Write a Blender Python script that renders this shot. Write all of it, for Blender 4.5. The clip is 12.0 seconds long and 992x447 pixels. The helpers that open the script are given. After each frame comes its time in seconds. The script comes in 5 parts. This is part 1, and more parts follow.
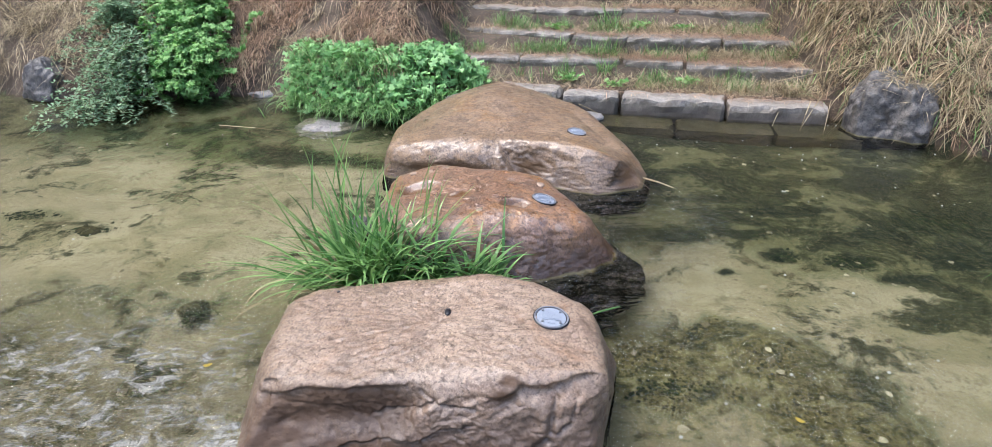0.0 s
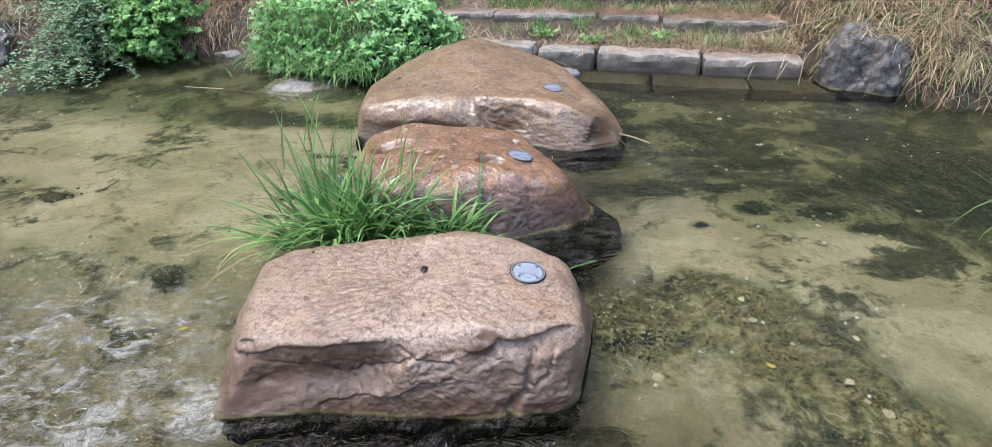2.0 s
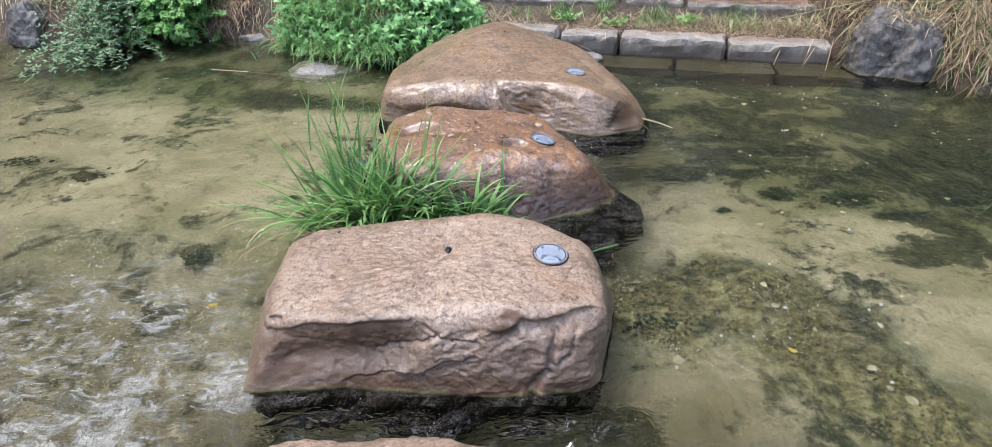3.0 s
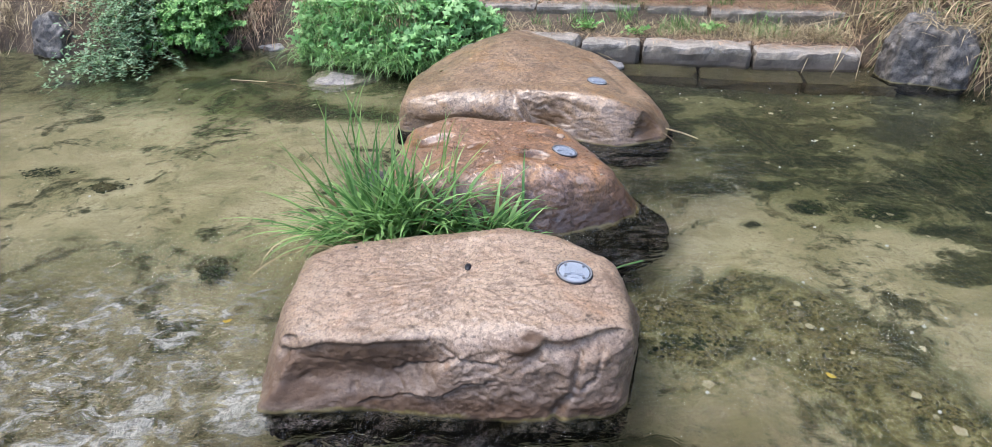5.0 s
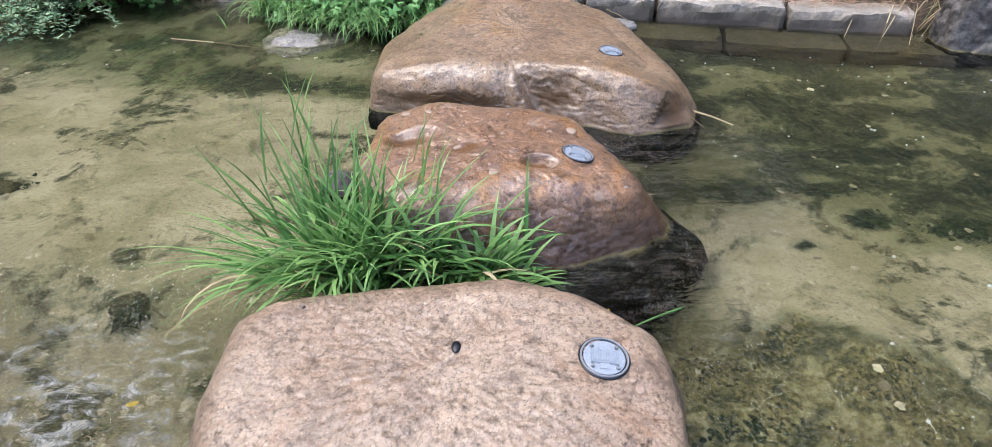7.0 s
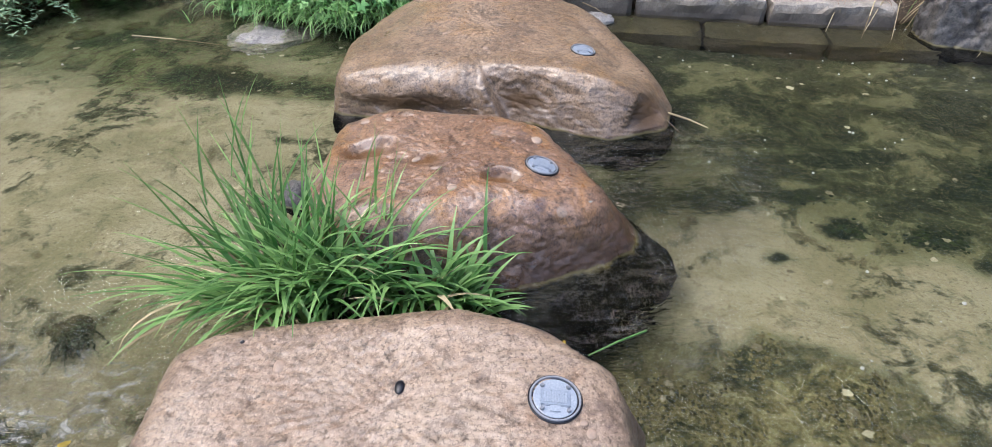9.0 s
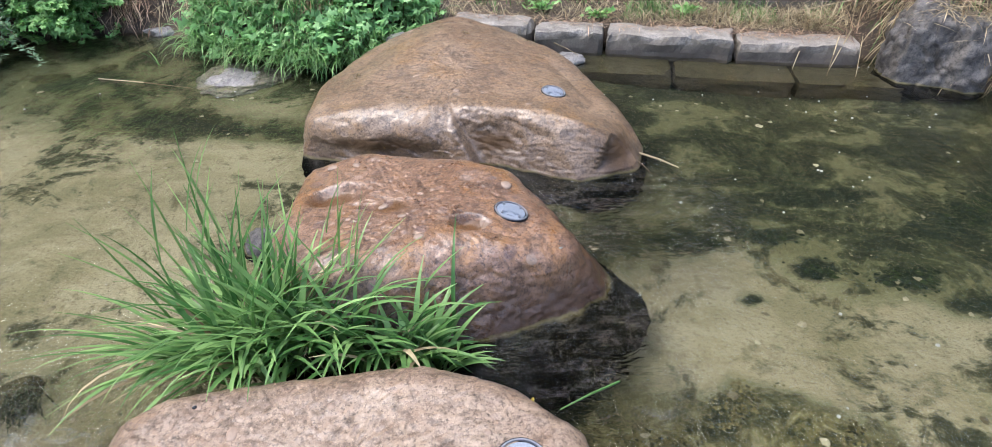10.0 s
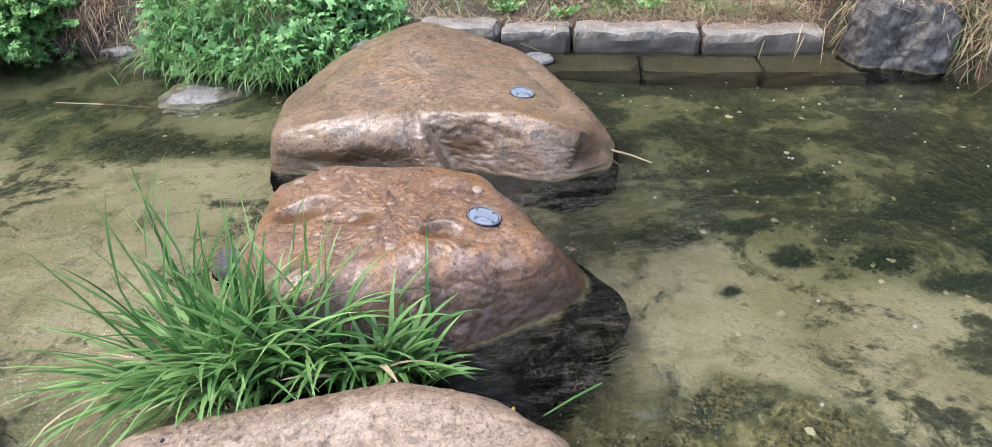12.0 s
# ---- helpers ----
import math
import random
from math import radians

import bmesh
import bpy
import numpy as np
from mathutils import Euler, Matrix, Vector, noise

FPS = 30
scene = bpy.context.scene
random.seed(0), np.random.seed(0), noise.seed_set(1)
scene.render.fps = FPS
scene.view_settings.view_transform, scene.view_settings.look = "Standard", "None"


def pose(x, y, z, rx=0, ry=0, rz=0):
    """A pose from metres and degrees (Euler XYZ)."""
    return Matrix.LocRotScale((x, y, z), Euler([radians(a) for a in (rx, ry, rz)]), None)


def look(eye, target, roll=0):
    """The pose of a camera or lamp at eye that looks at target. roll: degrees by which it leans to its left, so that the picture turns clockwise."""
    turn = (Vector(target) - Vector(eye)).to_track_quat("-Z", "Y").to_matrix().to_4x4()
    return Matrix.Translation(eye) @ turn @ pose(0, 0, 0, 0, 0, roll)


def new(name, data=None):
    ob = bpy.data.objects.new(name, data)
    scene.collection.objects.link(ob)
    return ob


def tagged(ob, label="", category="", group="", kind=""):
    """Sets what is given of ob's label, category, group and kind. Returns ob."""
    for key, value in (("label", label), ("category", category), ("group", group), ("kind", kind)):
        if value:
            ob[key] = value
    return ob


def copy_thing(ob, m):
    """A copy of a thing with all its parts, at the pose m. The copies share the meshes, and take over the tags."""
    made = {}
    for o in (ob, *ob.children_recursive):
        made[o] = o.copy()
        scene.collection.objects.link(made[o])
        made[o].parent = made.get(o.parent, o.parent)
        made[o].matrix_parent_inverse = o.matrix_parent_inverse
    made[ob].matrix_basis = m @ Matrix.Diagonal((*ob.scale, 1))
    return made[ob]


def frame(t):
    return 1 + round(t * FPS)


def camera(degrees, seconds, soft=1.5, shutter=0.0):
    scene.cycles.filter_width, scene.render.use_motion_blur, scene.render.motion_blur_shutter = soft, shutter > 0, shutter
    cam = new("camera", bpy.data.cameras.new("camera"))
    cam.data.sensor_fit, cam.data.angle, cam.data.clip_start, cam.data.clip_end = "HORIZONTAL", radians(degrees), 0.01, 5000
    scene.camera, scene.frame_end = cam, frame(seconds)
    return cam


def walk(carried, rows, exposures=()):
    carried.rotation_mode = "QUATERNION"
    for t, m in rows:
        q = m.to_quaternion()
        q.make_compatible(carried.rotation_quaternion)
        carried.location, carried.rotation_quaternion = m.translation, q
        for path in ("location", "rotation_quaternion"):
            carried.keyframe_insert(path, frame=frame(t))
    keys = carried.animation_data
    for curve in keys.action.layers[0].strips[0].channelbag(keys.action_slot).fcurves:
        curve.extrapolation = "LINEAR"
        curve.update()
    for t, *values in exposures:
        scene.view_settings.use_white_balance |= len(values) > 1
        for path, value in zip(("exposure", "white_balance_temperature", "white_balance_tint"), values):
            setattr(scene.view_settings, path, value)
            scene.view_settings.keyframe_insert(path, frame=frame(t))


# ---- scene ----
cam = camera(78.6, 12.0, soft=0.5)
PATH = [
    (0, (0.152, 0.018, 1.619), (0.086, 1.794, 0.7), -1.2),
    (0.5, (0.16, 0.026, 1.612), (0.132, 1.797, 0.683), -1.4),
    (1, (0.171, 0.031, 1.603), (0.165, 1.788, 0.648), -1.5),
    (1.5, (0.159, 0.022, 1.598), (0.155, 1.757, 0.603), -1.4),
    (2, (0.167, 0.019, 1.591), (0.167, 1.734, 0.562), -1.3),
    (2.5, (0.155, 0.008, 1.585), (0.149, 1.708, 0.531), -1.2),
    (3, (0.145, -0.007, 1.589), (0.086, 1.684, 0.522), -1.7),
    (3.2, (0.138, -0.005, 1.581), (0.055, 1.685, 0.515), -1.9),
    (5, (0.128, 0.077, 1.575), (0.012, 1.779, 0.53), -2.5),
    (5.5, (0.052, 0.15, 1.535), (-0.057, 1.849, 0.486), -3.0),
    (6, (0.018, 0.319, 1.486), (-0.075, 1.988, 0.389), -3.3),
    (6.5, (0.057, 0.634, 1.482), (-0.033, 2.241, 0.294), -2.9),
    (6.7, (0.057, 0.718, 1.489), (-0.011, 2.322, 0.297), -1.7),
    (8.3, (0.093, 0.914, 1.544), (0.015, 2.451, 0.266), -2.1),
    (8.5, (0.115, 0.929, 1.539), (0.047, 2.476, 0.274), -2.0),
    (9, (0.175, 0.958, 1.541), (0.13, 2.521, 0.294), -1.7),
    (9.5, (0.213, 0.981, 1.551), (0.201, 2.577, 0.345), -1.6),
    (10, (0.224, 1.029, 1.56), (0.24, 2.653, 0.394), -1.3),
    (10.5, (0.251, 1.06, 1.557), (0.289, 2.69, 0.399), -1.6),
    (11, (0.258, 1.073, 1.552), (0.318, 2.702, 0.394), -2.4),
    (11.5, (0.26, 1.07, 1.548), (0.334, 2.698, 0.389), -3.0),
    (12, (0.257, 1.064, 1.547), (0.334, 2.69, 0.385), -3.3),
]
walk(cam, [(t, look(eye, target, roll)) for t, eye, target, roll in PATH],
     exposures=[(0, 0.09, 6150, 8.8), (6.7, 0.07, 6150, 8.8), (8.3, -0.06, 6150, 8.8), (10, -0.01, 6150, 8.8), (12, 0.05, 6150, 8.8)])

from mathutils.bvhtree import BVHTree

# ---- sky, sun ----
world = bpy.data.worlds.new("sky")
scene.world = world
world.use_nodes = True
wn, wl = world.node_tree.nodes, world.node_tree.links
wn.clear()
sky = wn.new("ShaderNodeTexSky")
sky.sky_type, sky.sun_disc = "NISHITA", False
SUN_ELEV, SUN_ROT = radians(64), radians(285)
sky.sun_elevation, sky.sun_rotation = SUN_ELEV, SUN_ROT
sky.air_density, sky.dust_density, sky.ozone_density = 1.0, 3.2, 1.0
grey = wn.new("ShaderNodeHueSaturation")
grey.inputs["Saturation"].default_value = 0.95
back = wn.new("ShaderNodeBackground")
back.inputs["Strength"].default_value = 0.222
wout = wn.new("ShaderNodeOutputWorld")
wl.new(sky.outputs[0], grey.inputs["Color"])
# an overcast sky, open overhead and downstream, dim towards the horizon
wco = wn.new("ShaderNodeTexCoord")
wsep = wn.new("ShaderNodeVectorMath")
wsep.operation = "DOT_PRODUCT"
wsep.inputs[1].default_value = (0.0, -0.34, 0.94)
wmap = wn.new("ShaderNodeMapRange")
wmap.inputs["To Min"].default_value, wmap.inputs["To Max"].default_value = 0.05, 3.1
wmap.inputs["From Min"].default_value, wmap.inputs["From Max"].default_value = 0.30, 1.0
wmap.interpolation_type = "SMOOTHSTEP"
wmul = wn.new("ShaderNodeMix")
wmul.data_type, wmul.blend_type = "RGBA", "MULTIPLY"
wmul.inputs[0].default_value = 1.0
wl.new(wco.outputs["Generated"], wsep.inputs[0])
wl.new(wsep.outputs["Value"], wmap.inputs[0])
wl.new(grey.outputs[0], wmul.inputs[6])
wl.new(wmap.outputs[0], wmul.inputs[7])
wl.new(wmul.outputs[2], back.inputs["Color"])
wl.new(back.outputs[0], wout.inputs["Surface"])

sun_data = bpy.data.lights.new("sun", "SUN")
sun_data.energy, sun_data.angle, sun_data.color = 1.3, radians(34), (1.0, 0.99, 0.975)
sun = new("sun", sun_data)
sun_from = Vector((math.sin(SUN_ROT) * math.cos(SUN_ELEV), math.cos(SUN_ROT) * math.cos(SUN_ELEV), math.sin(SUN_ELEV)))
sun.matrix_world = look(sun_from * 50, (0, 0, 0))


# ---- materials ----
class Nodes:
    """Short hand for building one node material."""

    def __init__(self, name):
        self.mat = bpy.data.materials.new(name)
        self.mat.use_nodes = True
        self.tree = self.mat.node_tree
        self.tree.nodes.clear()
        self.out = self.tree.nodes.new("ShaderNodeOutputMaterial")

    def add(self, kind, **values):
        n = self.tree.nodes.new(kind)
        for key, value in values.items():
            self.put(n, key.replace("_", " "), value)
        return n

    def put(self, n, key, value):
        slot = n.inputs[key]
        if isinstance(value, bpy.types.NodeSocket):
            self.tree.links.new(value, slot)
        else:
            slot.default_value = value

    def coords(self, stretch=(1, 1, 1), turn=0.0):
        c = self.add("ShaderNodeTexCoord")
        m = self.add("ShaderNodeMapping", Vector=c.outputs["Object"])
        m.inputs["Scale"].default_value = stretch
        m.inputs["Rotation"].default_value = (0, 0, turn)
        return m.outputs[0]

    def noise(self, vec, scale, detail=4.0, rough=0.55, distort=0.0):
        n = self.add("ShaderNodeTexNoise", Vector=vec, Scale=scale, Detail=detail, Roughness=rough, Distortion=distort)
        return n.outputs["Fac"]

    def ramp(self, fac, *stops):
        n = self.add("ShaderNodeValToRGB", Fac=fac)
        while len(n.color_ramp.elements) < len(stops):
            n.color_ramp.elements.new(0.5)
        for e, (place, c) in zip(n.color_ramp.elements, stops):
            e.position = place
            e.color = (*c, 1) if isinstance(c, tuple) else (c, c, c, 1)
        return n.outputs["Color"]

    def mix(self, fac, a, b, blend="MIX"):
        n = self.add("ShaderNodeMix")
        n.data_type, n.blend_type = "RGBA", blend
        for i, v in ((0, fac), (6, a), (7, b)):
            if isinstance(v, bpy.types.NodeSocket):
                self.tree.links.new(v, n.inputs[i])
            elif i:
                n.inputs[i].default_value = (*v, 1)
            else:
                n.inputs[i].default_value = v
        return n.outputs[2]

    def math(self, op, a, b=0.0):
        n = self.add("ShaderNodeMath")
        n.operation = op
        for i, v in ((0, a), (1, b)):
            if isinstance(v, bpy.types.NodeSocket):
                self.tree.links.new(v, n.inputs[i])
            else:
                n.inputs[i].default_value = v
        return n.outputs[0]

    def warped(self, v, scale, by):
        n = self.add("ShaderNodeTexNoise", Vector=v, Scale=scale)
        m = self.add("ShaderNodeVectorMath")
        m.operation = "MULTIPLY_ADD"
        self.tree.links.new(n.outputs["Color"], m.inputs[0])
        m.inputs[1].default_value = (by, by, by)
        self.tree.links.new(v, m.inputs[2])
        return m.outputs[0]

    def span(self, v, a, b, c=0.0, d=1.0):
        n = self.add("ShaderNodeMapRange", Value=v)
        for i, x in enumerate((a, b, c, d)):
            n.inputs[i + 1].default_value = x
        return n.outputs[0]

    def height(self):
        g = self.add("ShaderNodeNewGeometry")
        s = self.add("ShaderNodeSeparateXYZ", Vector=g.outputs["Position"])
        return s.outputs[2]

    def island(self):
        both = self.math("ADD", self.add("ShaderNodeNewGeometry").outputs["Random Per Island"], self.add("ShaderNodeObjectInfo").outputs["Random"])
        return self.math("FRACT", both)

    def bump(self, h, strength=0.4, distance=0.01, before=None):
        n = self.add("ShaderNodeBump", Height=h, Strength=strength, Distance=distance)
        if before:
            self.put(n, "Normal", before)
        return n.outputs[0]

    def finish(self, base, rough=0.6, normal=None, metal=0.0, spec=0.5, coat=0.0, over=None):
        p = self.add("ShaderNodeBsdfPrincipled")
        for key, v in (("Base Color", base), ("Roughness", rough), ("Metallic", metal), ("Specular IOR Level", spec), ("Coat Weight", coat), ("Coat Roughness", 0.24)):
            self.put(p, key, (*v, 1) if isinstance(v, tuple) else v)
        if normal:
            self.put(p, "Normal", normal)
        if over:
            self.put(p, "Coat Normal", over)
        self.tree.links.new(p.outputs[0], self.out.inputs["Surface"])
        return self.mat


def rock_material(name, light, mid, dark, rust, gloss=0.32, wet_line=True, sunken=(0.010, 0.0095, 0.007), soak=0.17, shine=0.6, film=0.0, damp=0.7, clasts=0.0):
    k = Nodes(name)
    v = k.coords()
    big, small, grain = k.noise(v, 2.6, 6, 0.62, 0.5), k.noise(v, 15, 7, 0.72, 0.4), k.noise(v, 95, 4, 0.7)
    c = k.ramp(big, (0.34, mid), (0.62, light))
    c = k.mix(k.ramp(small, (0.33, 0.8), (0.46, 0.0)), c, dark)
    c = k.mix(k.ramp(k.noise(v, 4.6, 5, 0.65, 0.9), (0.52, 0.0), (0.68, 0.8)), c, rust)
    c = k.mix(k.ramp(grain, (0.36, 0.75), (0.48, 0.0)), c, tuple(x * 0.45 for x in dark))
    c = k.mix(k.ramp(k.noise(v, 52, 4, 0.7), (0.60, 0.0), (0.72, 0.6)), c, tuple(min(0.7, x * 1.5) for x in light))
    c = k.mix(k.ramp(k.noise(v, 8.5, 6, 0.75, 0.3), (0.58, 0.0), (0.72, 0.5)), c, tuple(min(0.7, x * 1.25) for x in light))
    c = k.mix(k.ramp(k.noise(v, 38, 6, 0.75, 0.5), (0.36, 0.7), (0.47, 0.0)), c, dark)
    c = k.mix(k.ramp(k.noise(v, 10, 9, 0.82, 0.3), (0.38, 0.7), (0.50, 0.0)), c, tuple(x * 1.2 for x in dark))
    pit = k.noise(v, 26, 8, 0.85, 0.2)
    c = k.mix(k.ramp(pit, (0.35, 0.7), (0.41, 0.0)), c, tuple(x * 0.6 for x in dark))
    c = k.mix(k.ramp(k.noise(v, 120, 3, 0.8), (0.57, 0.0), (0.64, 0.38)), c, tuple(min(0.75, x * 1.7) for x in light))
    # rusty stains and the painted shade of the recesses share one mask
    stain_shade = k.add("ShaderNodeAttribute")
    stain_shade.attribute_name = "stain_shade"
    c = k.mix(k.span(k.math("ADD", stain_shade.outputs["Fac"], k.span(small, 0.3, 0.7, -0.35, 0.35)), 0.25, 0.65, 0, 0.9), c, tuple(0.24 * r + 0.5 * d for r, d in zip(rust, dark)))
    if clasts:
        # pebbles of other stone set in the rock
        cell = k.add("ShaderNodeTexVoronoi", Vector=k.warped(v, 9, 0.03), Scale=13.0)
        tone = k.add("ShaderNodeSeparateColor", Color=cell.outputs["Color"])
        inside = k.math("MULTIPLY", k.span(cell.outputs["Distance"], 0.36, 0.28), k.span(tone.outputs[0], 1 - clasts, 1 - clasts + 0.05))
        c = k.mix(k.math("MULTIPLY", inside, 0.5), c, k.ramp(tone.outputs[1], (0.2, (0.10, 0.062, 0.06)), (0.5, (0.25, 0.17, 0.14)), (0.8, (0.42, 0.33, 0.26))))
    if wet_line:
        edge = k.math("ADD", k.height(), k.span(k.noise(v, 9, 3), 0.3, 0.7, -0.007, 0.007))
        soaked = k.math("ADD", edge, k.span(k.noise(v, 3.1, 4, 0.6), 0.3, 0.7, -0.07, 0.07))
        c = k.mix(k.span(soaked, soak, soak - 0.2, 0, damp), c, tuple(x * 0.75 for x in dark))
        band = k.math("MULTIPLY", k.span(edge, 0.011, 0.005, 0, 0.65), k.span(k.noise(v, 6, 3), 0.30, 0.46))
        c = k.mix(band, c, (0.17, 0.145, 0.045))
        # near black under water, painting in the shade and depth around the stone
        c = k.mix(k.span(edge, 0.001, -0.009), c, sunken)
    n = k.bump(small, 0.35, 0.012)
    n = k.bump(k.noise(v, 48, 5, 0.75), 0.7, 0.006, n)
    n = k.bump(grain, 0.6, 0.004, n)
    n = k.bump(k.ramp(pit, (0.34, 0.0), (0.44, 1.0)), 0.7, 0.006, n)
    r = k.span(k.noise(v, 7, 6, 0.7), 0.3, 0.7, gloss - 0.12, gloss + 0.22)
    matte = k.span(stain_shade.outputs["Fac"], 0.2, 0.8, 1.0, 0.25)
    wet = k.math("MULTIPLY", k.span(k.noise(v, 5.5, 6, 0.7, 0.4), 0.36, 0.56, 0.25, 1.0), film)
    # below the surface water takes the gloss away
    above = k.span(k.height(), -0.012, 0.004)
    return k.finish(c, r, n, spec=k.math("MULTIPLY", k.math("MULTIPLY", above, shine), matte), coat=k.math("MULTIPLY", k.math("MULTIPLY", wet, above), matte), over=k.bump(pit, 0.25, 0.008, k.bump(small, 0.3, 0.010)))


M_ROCK1 = rock_material("pink_granite", (0.375, 0.272, 0.19), (0.285, 0.193, 0.132), (0.115, 0.072, 0.048), (0.30, 0.18, 0.105), 0.38, soak=0.26, shine=0.5, film=0.7)
M_ROCK2 = rock_material("brown_granite", (0.35, 0.205, 0.125), (0.215, 0.11, 0.056), (0.058, 0.030, 0.019), (0.41, 0.19, 0.052), 0.30, soak=0.25, shine=0.6, film=1.0, damp=0.85, clasts=0.28)
M_ROCK3 = rock_material("ochre_granite", (0.34, 0.228, 0.14), (0.22, 0.135, 0.075), (0.062, 0.038, 0.024), (0.33, 0.185, 0.075), 0.36, soak=0.16, shine=0.55, film=1.0)
M_DARKROCK = rock_material("dark_basalt", (0.165, 0.150, 0.135), (0.075, 0.066, 0.058), (0.022, 0.021, 0.024), (0.22, 0.19, 0.16), 0.5, soak=0.1)
M_PALEROCK = rock_material("pale_shore_stone", (0.36, 0.33, 0.30), (0.18, 0.165, 0.15), (0.08, 0.072, 0.075), (0.36, 0.32, 0.2), 0.45, False)
M_SUBROCK = rock_material("silted_stone", (0.13, 0.12, 0.07), (0.075, 0.07, 0.04), (0.03, 0.03, 0.018), (0.12, 0.10, 0.05), 0.7, False)
M_MOSSY = rock_material("mossy_footing_stone", (0.115, 0.10, 0.068), (0.075, 0.067, 0.042), (0.040, 0.036, 0.022), (0.12, 0.10, 0.055), 0.7, False)


def kerb_material():
    k = Nodes("weathered_kerb_granite")
    v = k.coords()
    c = k.ramp(k.noise(v, 5, 6, 0.65), (0.34, (0.12, 0.105, 0.085)), (0.58, (0.42, 0.38, 0.325)))
    c = k.mix(k.ramp(k.noise(v, 130, 2), (0.4, 0.7), (0.52, 0.0)), c, (0.10, 0.09, 0.085))
    c = k.mix(k.ramp(k.noise(v, 9, 5, 0.7), (0.55, 0.0), (0.68, 0.8)), c, (0.13, 0.12, 0.075))
    # worn pale treads over sides painted darker, as the shaded risers look
    low = k.math("ADD", k.add("ShaderNodeSeparateXYZ", Vector=v).outputs[2], k.span(k.noise(v, 11, 5, 0.7), 0.3, 0.7, -0.03, 0.03))
    c = k.mix(k.span(low, -0.012, -0.045, 0, 0.72), c, (0.072, 0.062, 0.044))
    tint = k.add("ShaderNodeObjectInfo").outputs["Random"]
    c = k.mix(k.span(tint, 0, 1, 0.0, 0.35), c, (0.30, 0.25, 0.2))
    # darker brown towards the bottom, with a ragged edge
    low_edge = k.math("ADD", k.height(), k.span(k.noise(v, 6, 5, 0.7), 0.3, 0.7, -0.07, 0.07))
    c = k.mix(k.span(low_edge, 0.10, 0.03, 0, 0.6), c, (0.085, 0.068, 0.055))
    return k.finish(c, 0.8, k.bump(k.noise(v, 60, 5, 0.7), 0.6, 0.006))


M_KERB = kerb_material()


def bed_material():
    k = Nodes("river_bed_sand")
    u = k.coords()
    v = k.coords((1, 1.25, 1), radians(-18))
    big = k.noise(v, 0.9, 5, 0.6, 0.3)
    c = k.ramp(big, (0.34, (0.31, 0.275, 0.185)), (0.60, (0.45, 0.40, 0.29)))
    # silt and thin algae film in soft clouds, then dirt with harder edges
    c = k.mix(k.ramp(k.noise(v, 1.7, 7, 0.66, 0.5), (0.42, 0.55), (0.56, 0.0)), c, (0.20, 0.185, 0.095))
    c = k.mix(k.ramp(k.noise(u, 5.5, 8, 0.75, 0.4), (0.34, 0.8), (0.46, 0.0)), c, (0.105, 0.095, 0.048))
    # this mask holds weed and also painted shade on the bed
    weed = k.add("ShaderNodeAttribute")
    weed.attribute_name = "weed"
    w = weed.outputs["Fac"]
    c = k.mix(k.span(w, 0.12, 0.5, 0, 0.85), c, (0.108, 0.112, 0.052))
    cloud = k.math("ADD", k.span(k.noise(v, 2.4, 8, 0.62, 0.6), 0.34, 0.66, -0.75, 0.75), k.span(k.noise(u, 13, 7, 0.76, 0.5), 0.28, 0.72, -0.5, 0.5))
    patch = k.math("ADD", w, cloud)
    c = k.mix(k.span(patch, 0.34, 0.74, 0, 0.92), c, (0.034, 0.040, 0.015))
    c = k.mix(k.span(patch, 0.78, 1.2, 0, 0.9), c, (0.012, 0.018, 0.007))
    # the thick weed is a mottle of olive, brown and dark green tufts
    tuft = k.noise(k.warped(u, 6, 0.10), 15, 6, 0.72, 0.4)
    mott = k.ramp(tuft, (0.34, (0.010, 0.018, 0.006)), (0.43, (0.060, 0.062, 0.023)), (0.51, (0.165, 0.148, 0.062)), (0.60, (0.31, 0.27, 0.15)))
    mat = k.add("ShaderNodeAttribute")
    mat.attribute_name = "tufts"
    c = k.mix(k.span(k.math("ADD", mat.outputs["Fac"], k.span(k.noise(u, 5, 6, 0.7, 0.4), 0.3, 0.7, -0.4, 0.4)), 0.35, 0.75, 0, 0.85), c, mott)
    algae = k.add("ShaderNodeAttribute")
    algae.attribute_name = "algae"
    clump = k.math("ADD", algae.outputs["Fac"], k.span(k.noise(u, 8, 7, 0.74, 0.5), 0.28, 0.72, -0.36, 0.36))
    c = k.mix(k.span(clump, 0.34, 0.62, 0, 0.97), c, (0.007, 0.015, 0.005))
    flecks = k.math("MULTIPLY", k.ramp(k.noise(u, 34, 5, 0.75, 0.3), (0.56, 0.0), (0.64, 0.7)), k.span(w, 0.2, 0.8, 0.12, 0.35))
    c = k.mix(flecks, c, (0.20, 0.165, 0.075))
    c = k.mix(k.ramp(k.noise(u, 62, 4, 0.7), (0.60, 0.0), (0.70, 0.5)), c, (0.36, 0.33, 0.25))
    c = k.mix(k.ramp(k.noise(u, 75, 4, 0.7), (0.34, 0.6), (0.44, 0.0)), c, (0.06, 0.052, 0.03))
    n = k.bump(k.noise(u, 9, 6, 0.7), 0.8, 0.05)
    return k.finish(c, 0.9, k.bump(k.noise(u, 30, 5, 0.75), 0.8, 0.015, n))


